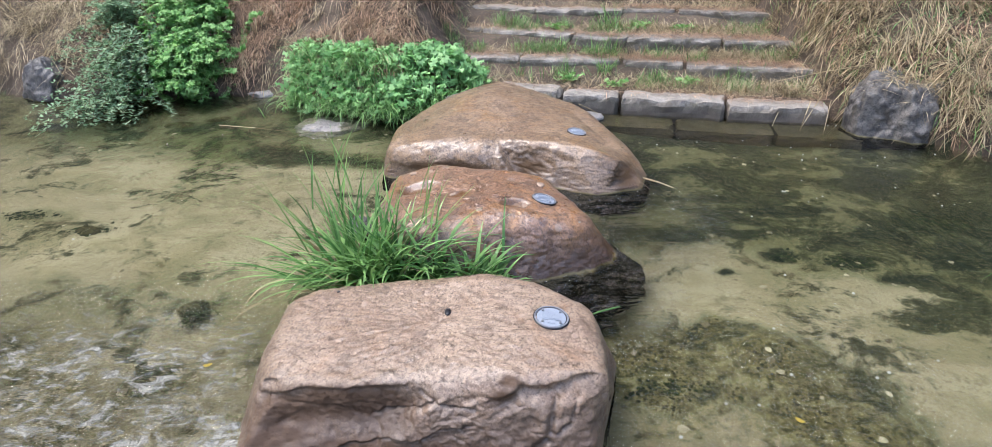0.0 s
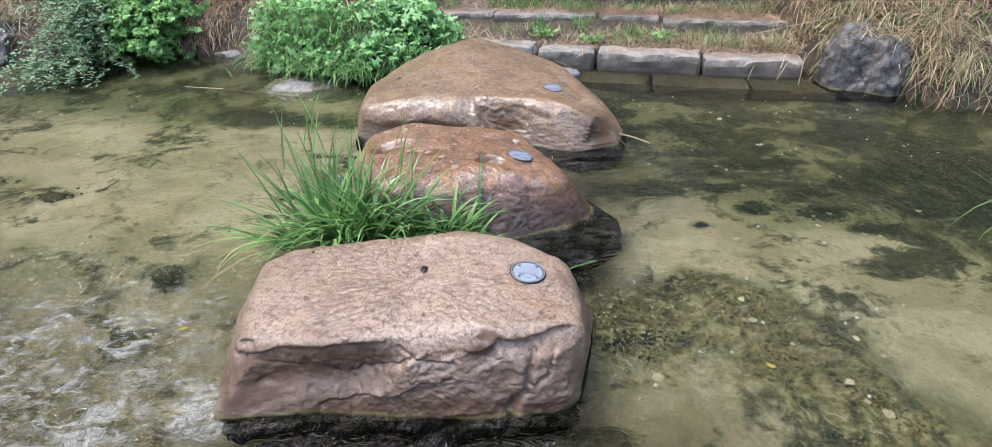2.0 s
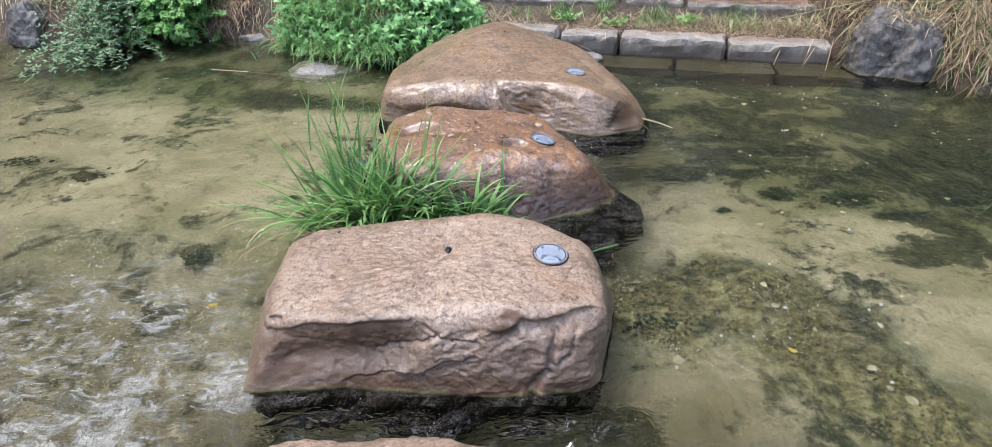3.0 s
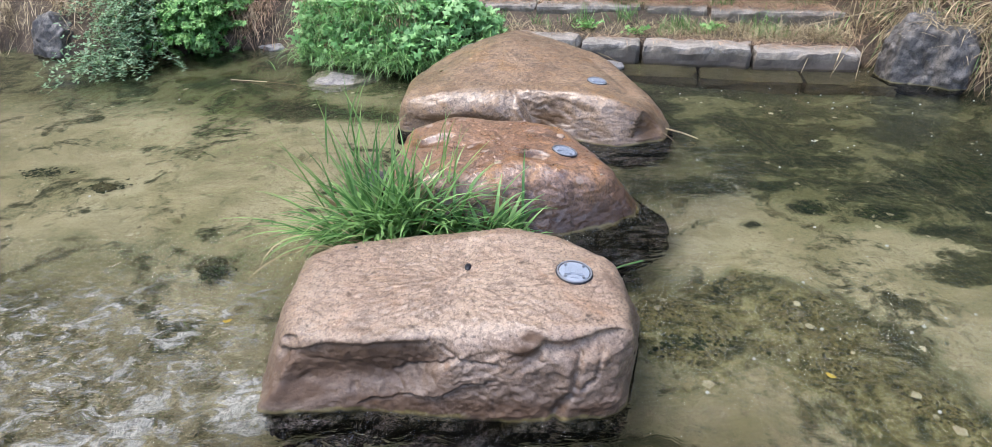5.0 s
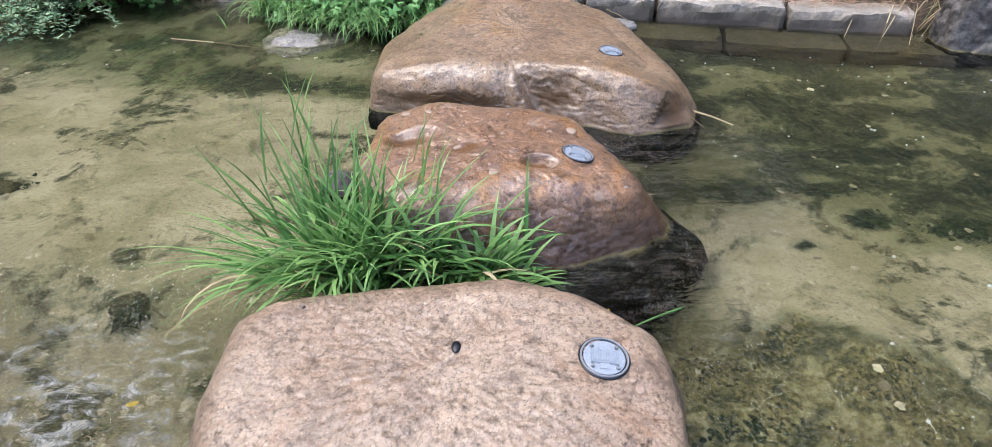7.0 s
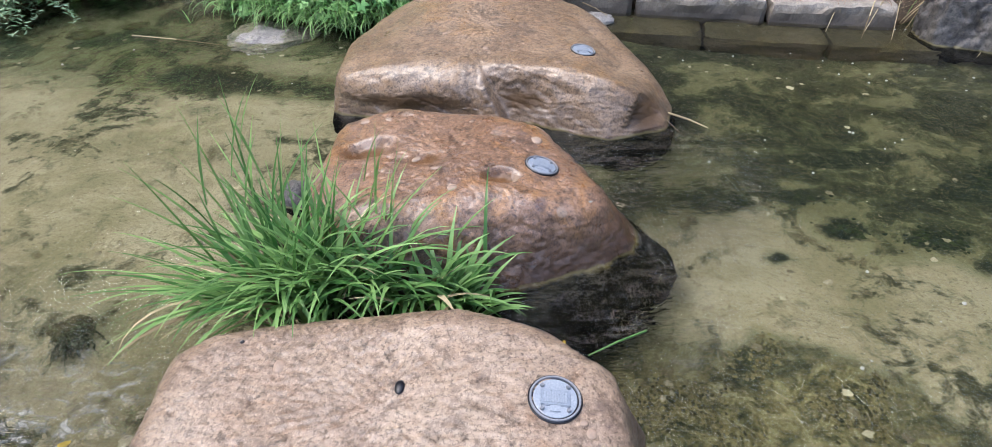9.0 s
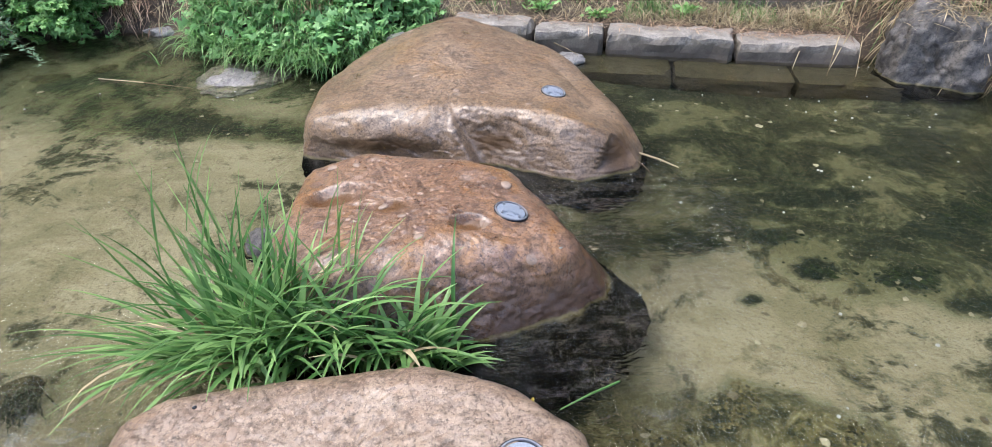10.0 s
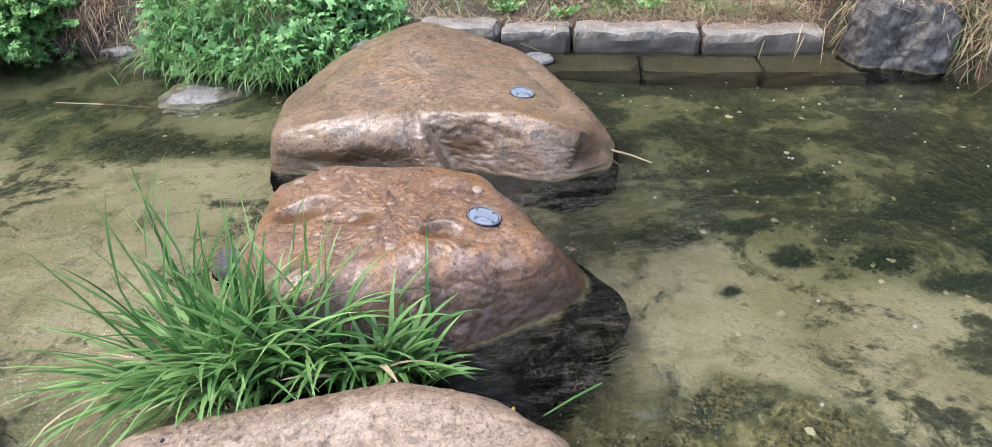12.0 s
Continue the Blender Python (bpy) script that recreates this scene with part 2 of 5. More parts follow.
def soil_material():
    k = Nodes("bank_soil_and_litter")
    v = k.coords()
    c = k.ramp(k.noise(v, 3, 6, 0.7), (0.3, (0.030, 0.022, 0.016)), (0.65, (0.125, 0.092, 0.064)))
    c = k.mix(k.ramp(k.noise(v, 45, 4, 0.7), (0.54, 0.0), (0.66, 0.7)), c, (0.26, 0.185, 0.115))
    c = k.mix(k.ramp(k.noise(v, 14, 4, 0.6), (0.6, 0.0), (0.72, 0.5)), c, (0.09, 0.12, 0.035))
    return k.finish(c, 0.95, k.bump(k.noise(v, 40, 6, 0.75), 0.9, 0.02))


M_BED, M_SOIL = bed_material(), soil_material()


def water_material():
    k = Nodes("stream_water")
    t = k.add("ShaderNodeAttribute")
    t.attribute_name = "rough_water"
    v = k.coords((1.0, 2.2, 1), radians(-25))
    v2 = k.coords((2.0, 1.0, 1), radians(15))
    calm = k.math("MULTIPLY", k.noise(v2, 5, 3, 0.5, 0.3), 0.12)
    ripple = k.math("ADD", k.noise(v, 13, 4, 0.6, 1.2), k.noise(v2, 22, 3, 0.6, 0.8))
    h = k.math("ADD", calm, k.math("MULTIPLY", ripple, t.outputs["Fac"]))
    n = k.bump(h, 1.0, 0.11)
    lens = k.bump(k.math("ADD", calm, k.math("MULTIPLY", k.noise(v, 13, 2, 0.5, 1.0), k.math("MULTIPLY", t.outputs["Fac"], 0.4))), 1.0, 0.030)
    clear = k.add("ShaderNodeBsdfRefraction", Color=(0.80, 0.815, 0.73, 1), Roughness=0.0, IOR=1.33, Normal=lens)
    shine = k.add("ShaderNodeBsdfGlossy", Color=(1, 1, 1, 1), Roughness=0.04, Normal=n)
    f = k.add("ShaderNodeFresnel", IOR=1.33, Normal=n)
    m0 = k.add("ShaderNodeMixShader", Fac=f.outputs[0])
    k.tree.links.new(clear.outputs[0], m0.inputs[1])
    k.tree.links.new(shine.outputs[0], m0.inputs[2])
    # aerated streaks where the stream breaks, and painted white glints and sky sheen
    streak = k.noise(k.coords((0.8, 1.5, 1), radians(-20)), 11, 7, 0.68, 1.2)
    froth_glint = k.add("ShaderNodeAttribute")
    froth_glint.attribute_name = "froth_glint"
    level = k.math("ADD", streak, k.math("MULTIPLY", froth_glint.outputs["Fac"], 0.24))
    foam = k.math("MULTIPLY", k.span(level, 0.60, 0.76, 0, 0.75), k.span(froth_glint.outputs["Fac"], 0.05, 0.5))
    white = k.add("ShaderNodeBsdfDiffuse", Color=(0.48, 0.47, 0.42, 1), Normal=n)
    m = k.add("ShaderNodeMixShader", Fac=foam)
    k.tree.links.new(m0.outputs[0], m.inputs[1])
    k.tree.links.new(white.outputs[0], m.inputs[2])
    k.tree.links.new(m.outputs[0], k.out.inputs["Surface"])
    return k.mat


M_WATER = water_material()


def leaf_material(name, a, b, rough=0.5, thin=0.35):
    k = Nodes(name)
    c = k.mix(k.island(), a, b)
    c = k.mix(k.ramp(k.noise(k.coords(), 9, 4, 0.6), (0.4, 0.0), (0.7, 0.5)), c, tuple(x * 0.6 for x in a))
    p = k.add("ShaderNodeBsdfPrincipled", Base_Color=c, Roughness=rough)
    p.inputs["Specular IOR Level"].default_value = 0.35
    tr = k.add("ShaderNodeBsdfTranslucent", Color=c)
    m = k.add("ShaderNodeMixShader", Fac=thin)
    k.tree.links.new(p.outputs[0], m.inputs[1])
    k.tree.links.new(tr.outputs[0], m.inputs[2])
    k.tree.links.new(m.outputs[0], k.out.inputs["Surface"])
    return k.mat


M_GRASS = leaf_material("stream_grass_blade", (0.06, 0.17, 0.038), (0.33, 0.53, 0.18), 0.32, 0.28)
M_NETTLE = leaf_material("herb_leaf", (0.13, 0.33, 0.09), (0.42, 0.68, 0.28), 0.5, 0.25)
M_HOP = leaf_material("hop_leaf", (0.13, 0.33, 0.07), (0.42, 0.66, 0.24), 0.5, 0.25)
M_WILLOW = leaf_material("willow_leaf", (0.16, 0.29, 0.14), (0.38, 0.53, 0.31), 0.55, 0.25)
M_STRAW = leaf_material("dry_straw", (0.17, 0.125, 0.06), (0.74, 0.61, 0.38), 0.6, 0.2)
M_BROWNSTRAW = leaf_material("brown_dead_stem", (0.14, 0.08, 0.048), (0.74, 0.51, 0.33), 0.7, 0.15)
M_GRAVEL = leaf_material("stream_gravel", (0.16, 0.135, 0.085), (0.60, 0.54, 0.42), 0.75, 0.0)
M_TWIG = leaf_material("woody_stem", (0.10, 0.07, 0.04), (0.18, 0.13, 0.08), 0.8, 0.0)
M_ALGAE = leaf_material("river_algae", (0.006, 0.014, 0.004), (0.03, 0.045, 0.012), 0.7, 0.1)
M_WEED = leaf_material("brown_river_weed", (0.015, 0.020, 0.006), (0.23, 0.195, 0.085), 0.7, 0.0)


def plain(name, colour, rough, metal=0.0, grain=200.0, vary=0.25):
    k = Nodes(name)
    f = k.noise(k.coords(), grain, 3, 0.6)
    c = k.mix(k.ramp(f, (0.35, 0.0), (0.7, 1.0)), tuple(x * (1 - vary) for x in colour), colour)
    return k.finish(c, k.span(f, 0.2, 0.8, rough * 0.8, min(1, rough * 1.25)), k.bump(f, 0.15, 0.001), metal)


M_ALU = plain("dull_cast_aluminium", (0.29, 0.30, 0.33), 0.5, 0.3)
M_LENS = plain("clouded_lens", (0.34, 0.375, 0.43), 0.2)
M_CELL = plain("grey_blue_cell", (0.25, 0.285, 0.34), 0.3)
M_BLACK = plain("black_rubber", (0.012, 0.012, 0.016), 0.3)
M_PEBBLE = plain("cream_pebble", (0.37, 0.265, 0.195), 0.6, 0.0, 60)
M_FOAM = plain("white_foam", (0.42, 0.43, 0.38), 0.3)
M_YELLOW = plain("yellow_leaf", (0.55, 0.40, 0.05), 0.5)


# ---- mesh helpers ----
def mesh_of(name, verts, faces, material, smooth=True):
    me = bpy.data.meshes.new(name)
    me.from_pydata([tuple(map(float, p)) for p in verts], [], faces)
    for m in material if isinstance(material, (list, tuple)) else (material,):
        me.materials.append(m)
    if smooth:
        me.shade_smooth()
    return me


def part(name, data, material, parent, label=""):
    """One mesh object under a thing or a part; data is a bmesh or a mesh."""
    if isinstance(data, bmesh.types.BMesh):
        me = bpy.data.meshes.new(name)
        data.to_mesh(me)
        data.free()
        me.materials.append(material)
    else:
        me = data
    ob = new(name, me)
    ob.parent = parent
    if label:
        ob["label"] = label
    return ob


def fbm(p, scale, octaves=4):
    return noise.fractal(Vector(p) * scale, 0.9, 2.1, octaves)


def smooth01(a, b, x):
    t = min(1.0, max(0.0, (x - a) / (b - a)))
    return t * t * (3 - 2 * t)


def bell(x, c, w):
    return math.exp(-((x - c) / w) ** 2)


# ---- ground: stream bed and banks in one sheet ----
KERB_SLOPE = -0.185


def kerb_line(x):
    return 5.28 + KERB_SLOPE * (x - 1.07)


SHORE_X = [-400, -8, -5.2, -4.4, -3.6, -2.8, -2.3, -1.83, -0.95, -0.4, 0.0, 2.7, 3.0, 3.45, 5, 400]
SHORE_Y = [6.4, 6.4, 6.15, 5.85, 5.85, 6.0, 5.95, 5.55, 5.15, 5.6, 5.65, 5.15, 4.75, 4.15, 3.7, 3.7]


def steps_weight(x):
    return smooth01(-0.9, -0.3, x) * (1 - smooth01(2.7, 3.1, x))


def ground_height(x, y):
    shore = float(np.interp(x, SHORE_X, SHORE_Y))
    d = y - shore
    rough = fbm((x, y, 0), 1.7) * 0.05 + fbm((x, y, 3), 7) * 0.012
    if d > 0:
        bank = 0.20 * (1 - math.exp(-d / 0.10)) + 0.50 * min(d, 3.6) + rough * min(1, d * 4)
        v = y - kerb_line(x)
        stair = float(np.interp(v, [0.05, 0.14, 0.6, 0.72, 1.08, 1.22, 1.7, 1.85, 2.3, 4.6], [-0.2, 0.10, 0.165, 0.25, 0.31, 0.40, 0.46, 0.56, 0.62, 2.0]))
        stair += rough * 0.25
        w = steps_weight(x)
        return bank * (1 - w) + stair * w
    near = -3.6 - y
    if near > 0:
        return 0.2 * (1 - math.exp(-near / 0.15)) + 0.45 * min(near, 4) + rough * min(1, near * 4) - 0.0
    depth = 0.17 + 0.14 * smooth01(0.6, 1.6, x) * smooth01(2.4, 3.6, y + 0.4 * (x - 0.7)) + 0.06 * smooth01(0.5, 1.5, -d)
    depth += 0.10 * bell(x, 0.75, 0.35) * bell(y, 3.1, 0.8) + 0.12 * bell(y, 1.2, 0.2) * (1 if -0.9 < x < 0.7 else 0)
    depth -= 0.06 * bell(x, 1.3, 0.9) * bell(y, 1.5, 0.7) + 0.08 * smooth01(-0.7, -1.6, x) * smooth01(2.2, 1.2, y)
    depth += 0.25 * bell(y, 1.24, 0.10) * smooth01(-0.85, -0.7, x) * smooth01(0.65, 0.5, x) + 0.22 * bell(x, 0.45, 0.3) * bell(y, 2.38, 0.13)
    shelf = smooth01(-2.6, -2.3, x) * smooth01(-0.75, -0.9, x) * smooth01(0.0, 0.12, y - (4.62 - 0.22 * (x + 2.1)) + 0.06 * noise.noise(Vector((x * 3, y * 3, 0))))
    depth = depth * (1 - shelf) + 0.07 * shelf
    edge = min(1.0, 0.25 + -d * 2.2) * min(1.0, 0.25 - near * 2.2) if near < 0 else 1.0
    return -depth * edge + rough * 0.7


SPOTS = [(1.14, 3.27, 0.24, 0.10), (1.54, 3.30, 0.13, 0.07), (1.66, 3.06, 0.13, 0.08), (2.03, 2.98, 0.15, 0.09), (2.74, 3.43, 0.35, 0.18), (2.25, 2.80, 0.2, 0.07), (-2.49, 3.26, 0.17, 0.08), (-3.0, 3.45, 0.22, 0.09), (-1.9, 2.42, 0.1, 0.06), (-1.59, 4.1, 0.14, 0.07),
         (-1.14, 1.75, 0.12, 0.09), (-1.75, 1.8, 0.14, 0.08), (0.80, 1.92, 0.20, 0.07), (-4.0, 5.1, 0.3, 0.13), (-2.3, 2.7, 0.12, 0.07), (1.3, 2.87, 0.06, 0.04), (2.75, 3.0, 0.40, 0.25), (2.35, 3.3, 0.25, 0.10), (3.1, 3.3, 0.4, 0.4), (1.9, 3.6, 0.4, 0.10), (-1.35, 2.45, 0.10, 0.16), (-3.3, 4.3, 0.3, 0.08)]


def spot_amount(x, y):
    return max(bell(x, px, sx) * bell(y, py, sy) for px, py, sx, sy in SPOTS)


# the middle of the weed band, curving downstream from the side of the first stone
WEED_BAND = [(0.62 + 0.55 * t, 2.10 - 0.03 * t) for t in (0.0, 0.25, 0.5, 0.75)] + [(1.17 + 0.42 * t, 2.05 - 0.80 * t) for t in (0.0, 0.2, 0.4, 0.6, 0.8, 1.0)]


def riffle_tufts(x, y):
    """Clumps of weed on the gravel of the riffle."""
    return 0.85 * smooth01(0.02, 0.30, fbm((x, y, 21), 4.2)) * smooth01(-1.0, -1.4, x) * smooth01(2.2, 1.7, y)


def tuft_amount(x, y, wob):
    band = min(math.hypot(x - bx, y - by) for bx, by in WEED_BAND)
    return 0.95 * smooth01(0.42, 0.08, band + 0.9 * wob + 0.10 * noise.noise(Vector((x * 7, y * 7, 4))))


def weed_and_shade(x, y):
    """Where weed covers the sand: a band beyond the first stone, the deep side and the riffle. Shade is painted in with
    the same mask.
    """
    wob = 0.22 * noise.noise(Vector((x * 1.3, y * 1.3, 2))) + 0.10 * noise.noise(Vector((x * 4, y * 4, 8)))
    a = tuft_amount(x, y, wob)
    side = y - (3.42 - 0.42 * (x - 0.7)) + wob
    # thickened towards the kerb to paint in deep water and dark reflections
    b = smooth01(-0.18, 0.18, side) * smooth01(0.45, 0.9, x) * (0.46 + 0.10 * smooth01(1.2, 2.0, x) + 0.25 * smooth01(0.2, 1.0, side))
    c = smooth01(-0.7, -1.5, x + wob) * smooth01(2.2, 1.4, y + wob) * 0.08 * smooth01(-0.6, 0.6, y + wob)
    d = smooth01(4.0, 5.2, y) * 0.6 + 0.9 * smooth01(0.55, 0.25, kerb_line(x) - y) * smooth01(0.5, 0.9, x)
    e = bell(x + wob, -2.2, 0.9) * bell(y, 2.4, 0.5) * 0.25
    spots = spot_amount(x, y)
    # a dark line painted for the shadow under the shelf edge
    d = max(d, 0.95 * bell(y - (4.55 - 0.22 * (x + 2.1)) + 0.3 * wob, 0, 0.14) * smooth01(-2.5, -2.2, x) * smooth01(-0.7, -0.9, x))
    # painted shade of the black water in front of the stones
    gap_shade = max(bell(y, 1.24, 0.16) * smooth01(-0.9, -0.75, x) * smooth01(0.7, 0.55, x), bell(x, 0.42, 0.35) * bell(y, 2.36, 0.16), bell(x, 0.75, 0.3) * bell(y, 3.35, 0.22))
    far = 0.85 * smooth01(1.9, 3.0, x + wob) * smooth01(2.1, 2.9, y + wob)
    tufts = riffle_tufts(x, y)
    return min(1.25, max(a, b, c, d, e, far, tufts, 0.14 * smooth01(0.9, 1.9, x), spots * (0.7 if x > 0.9 else 0.35), gap_shade * 1.3) + 0.04)


def spread(lo, hi, step, far):
    inner = list(np.arange(lo, hi + 1e-6, step))
    g, s = [], step
    at = hi
    while at < far:
        s *= 1.35
        at += s
        g.append(at)
    h, s, at = [], step, lo
    while at > -far:
        s *= 1.35
        at -= s
        h.append(at)
    return h[::-1] + inner + g


def grid_mesh(name, xs, ys, height, material):
    verts = [(x, y, height(x, y)) for y in ys for x in xs]
    nx = len(xs)
    faces = [(j * nx + i, j * nx + i + 1, (j + 1) * nx + i + 1, (j + 1) * nx + i) for j in range(len(ys) - 1) for i in range(nx - 1)]
    return mesh_of(name, verts, faces, material)


gm = grid_mesh("ground", spread(-6.5, 4.5, 0.06, 400), spread(-0.5, 8.5, 0.06, 400), ground_height, [M_BED, M_SOIL])
for f in gm.polygons:
    c = f.center
    f.material_index = 1 if c.z > -0.01 else 0
wa = gm.attributes.new("weed", "FLOAT", "POINT")
wa.data.foreach_set("value", [weed_and_shade(p.co.x, p.co.y) for p in gm.vertices])
tu = gm.attributes.new("tufts", "FLOAT", "POINT")
tu.data.foreach_set("value", [tuft_amount(p.co.x, p.co.y, 0.2 * noise.noise(p.co * 2)) if 0 < p.co.x < 3 and 0 < p.co.y < 4 else riffle_tufts(p.co.x, p.co.y) for p in gm.vertices])
al = gm.attributes.new("algae", "FLOAT", "POINT")
al.data.foreach_set("value", [spot_amount(p.co.x, p.co.y) * (1.0 if p.co.x > 0.9 else 0.35) for p in gm.vertices])
tagged(new("ground", gm), "sandy stream bed with weed rising to dry earth banks", "ground", kind="structure")


# ---- water ----
def riffle(x, y):
    """The shallow broken water beside the first stones, fading out up and down the stream."""
    return smooth01(-0.3, 0.8, y + 0.4 * noise.noise(Vector((x, y, 6)))) * smooth01(-3.6, -2.2, x + 0.5 * noise.noise(Vector((x, y, 2))))


def turbulence(x, y):
    a = smooth01(-0.6, -1.1, x + 0.2 * noise.noise(Vector((x * 2, y * 2, 4)))) * smooth01(2.7, 1.8, y + 0.25 * noise.noise(Vector((x * 2, y * 2, 9))))
    b = bell(y, 1.22, 0.22) * smooth01(-1.2, -0.8, x) * smooth01(1.2, 0.6, x)
    c = bell(x, 0.58, 0.22) * bell(y, 2.36, 0.22)
    d = bell(x - 1.2, 0, 0.7) * bell(y, 1.7, 0.45) * 0.16
    e = bell(x, 0.85, 0.3) * bell(y, 3.2, 0.35) * 0.8
    return min(1.7, max(0.55 * a * riffle(x, y), 1.7 * b, 1.2 * c, d, e) + 0.02)


def froth_glint_amount(x, y):
    """White water: the riffle, and the chute past the corner of the first stone; plus painted glints."""
    a = smooth01(-0.75, -1.2, x) * smooth01(1.70, 1.2, y + 0.2 * noise.noise(Vector((x * 2, y * 2, 9)))) * 0.85
    chute = 1.15 * bell(x + 0.86 + 0.35 * (y - 1.45), 0, 0.10) * bell(y, 1.45, 0.16)
    # sky glints on dark water and the riffle's sky sheen, painted as white
    lip = 0.32 * bell(y, 1.16, 0.16) * smooth01(-1.1, -0.8, x) * smooth01(0.7, 0.5, x)
    tail = 0.28 * bell(x, 0.66, 0.2) * bell(y, 2.3, 0.22) + 0.2 * bell(x, 0.9, 0.25) * bell(y, 3.3, 0.25)
    thin = 0.52 * smooth01(-0.7, -1.1, x) * smooth01(2.6, 1.9, y) + 0.10 * bell(x, 1.0, 0.3) * bell(y, 1.9, 0.3)
    return max(a * riffle(x, y), chute, lip, tail, thin * riffle(x, y))


def water_height(x, y):
    t = turbulence(x, y)
    return (0.016 + 0.016 * bell(y, 1.22, 0.2)) * t * fbm((x * 1.0, y * 1.6, 7), 7, 4) + 0.0015 * fbm((x, y, 1), 3, 2)


wm = grid_mesh("water", spread(-2.6, 3.2, 0.035, 400), spread(0.4, 5.6, 0.035, 12), water_height, M_WATER)
ta = wm.attributes.new("rough_water", "FLOAT", "POINT")
ta.data.foreach_set("value", [turbulence(p.co.x, p.co.y) for p in wm.vertices])
fr = wm.attributes.new("froth_glint", "FLOAT", "POINT")
fr.data.foreach_set("value", [froth_glint_amount(p.co.x, p.co.y) for p in wm.vertices])
water = tagged(new("water", wm), "clear shallow greenish stream water with ripples", "water", kind="structure")
water.visible_shadow = False


# ---- boulders ----
def radius_of(outline, centre, angles):
    """Distance from the centre to a closed outline along each angle, softened."""
    pts = [Vector(p) - Vector(centre) for p in outline]
    out = []
    for a in angles:
        ray, best = Vector((math.cos(a), math.sin(a))), 0.05
        for p, q in zip(pts, pts[1:] + pts[:1]):
            e = q - p
            det = ray.x * -e.y + e.x * ray.y
            if abs(det) < 1e-9:
                continue
            r = (p.x * -e.y + e.x * p.y) / det
            s = (ray.x * p.y - ray.y * p.x) / det
            if r > 0 and -1e-6 <= s <= 1 + 1e-6:
                best = max(best, r)
        out.append(best)
    out = np.array(out)
    for _ in range(6):
        out = (np.roll(out, 1) + out * 2 + np.roll(out, -1)) / 4
    return out


def chips(p):
    """Angular broken plates with dark joints between them."""
    q = Vector((p.x * 5 + 0.25 * noise.noise(p * 8), p.y * 5, p.z * 9 + p.x * 4 + 0.25 * noise.noise(p * 11)))
    near, at = noise.voronoi(q)
    plate = noise.cell(at[0] * 5.3)
    lean = (q - at[0]).dot(Vector((noise.cell(at[0] * 3.1), 0, noise.cell(at[0] * 7.7)))) * 0.9
    fine, _ = noise.voronoi(q * 3.1)
    return plate * 0.7 + lean - 1.1 * math.exp(-((near[1] - near[0]) / 0.09) ** 2) - 0.35 * math.exp(-((fine[1] - fine[0]) / 0.14) ** 2)


def boulder_mesh(name, top, foot, centre, top_z, material, corner=0.07, base=-0.45, n=420, shape=None, grain=(0.02, 0.006), seed=0, rugged=0.0, rings=(46, 18, 50), flare=None):
    """A stone lofted from its outline at the water, up a bulging wall and over a rounded shoulder to an uneven top."""
    ang = [2 * math.pi * i / n for i in range(n)]
    rt, rf = radius_of(top, centre, ang), radius_of(foot, centre, ang)
    wall, arc, cap = rings
    rows = [("deep", j / 7) for j in range(8)] + [("side", j / wall) for j in range(1, wall + 1)] + [("round", j / arc) for j in range(1, arc + 1)] + [("cap", j / cap) for j in range(1, cap)]
    verts = []
    for kind, u in rows:
        for i, a in enumerate(ang):
            ca, sa = math.cos(a), math.sin(a)
            zt = top_z(centre[0] + ca * rt[i], centre[1] + sa * rt[i])
            inner = rt[i] - 1.3 * corner
            c = min(corner, zt * 0.75) / math.hypot(rf[i] - rt[i], zt)
            ar, az = rt[i] + (rf[i] - rt[i]) * c, zt * (1 - c)
            if kind == "deep":
                z = base * (1 - u)
                r = rf[i] + (flare(a) if flare else 0.0) * smooth01(0, -0.12, z)
            elif kind == "side":
                r, z = rf[i] + (ar - rf[i]) * u, az * u
            elif kind == "round":
                r = ar * (1 - u) ** 2 + 2 * rt[i] * u * (1 - u) + inner * u * u
                z = az * (1 - u) ** 2 + 2 * zt * u * (1 - u) + zt * u * u
            else:
                r, z = inner * (1 - u), None
            x, y = centre[0] + ca * r, centre[1] + sa * r
            if z is None:
                edge = 1 - u
                z = top_z(x, y) * (1 - edge ** 6) + zt * edge ** 6
            verts.append(Vector((x, y, z)))
    m = len(rows)
    faces = [(j * n + i, j * n + (i + 1) % n, (j + 1) * n + (i + 1) % n, (j + 1) * n + i) for j in range(m - 1) for i in range(n)]
    verts.append(Vector((centre[0], centre[1], top_z(*centre))))
    faces += [((m - 1) * n + i, (m - 1) * n + (i + 1) % n, m * n) for i in range(n)]
    me = mesh_of(name, verts, faces, material)
    normals = [v.normal.copy() for v in me.vertices]
    off = Vector((seed * 7.3, seed * 3.1, seed * 1.7))
    for v, nn in zip(me.vertices, normals):
        p = v.co + off
        flat = smooth01(0.6, 0.95, nn.z)
        g = grain[0] * (1 - 0.6 * flat) * noise.fractal(p * 4.5, 0.8, 2.1, 4)
        g += grain[1] * (1 - 0.5 * flat) * noise.ridged_multi_fractal(p * 16, 0.8, 2.2, 3, 0.9, 2.0) * 0.5
        g += 0.0030 * noise.fractal(p * 45, 0.7, 2.2, 2) - 0.004 * smooth01(0.45, 0.75, noise.noise(p * 30)) * flat
        g += rugged * smooth01(0.3, 0.7, -nn.y) * (1 - flat) * chips(p)
        v.co += nn * g
        if shape:
            v.co += shape(v.co, nn)
    me.update()
    return me


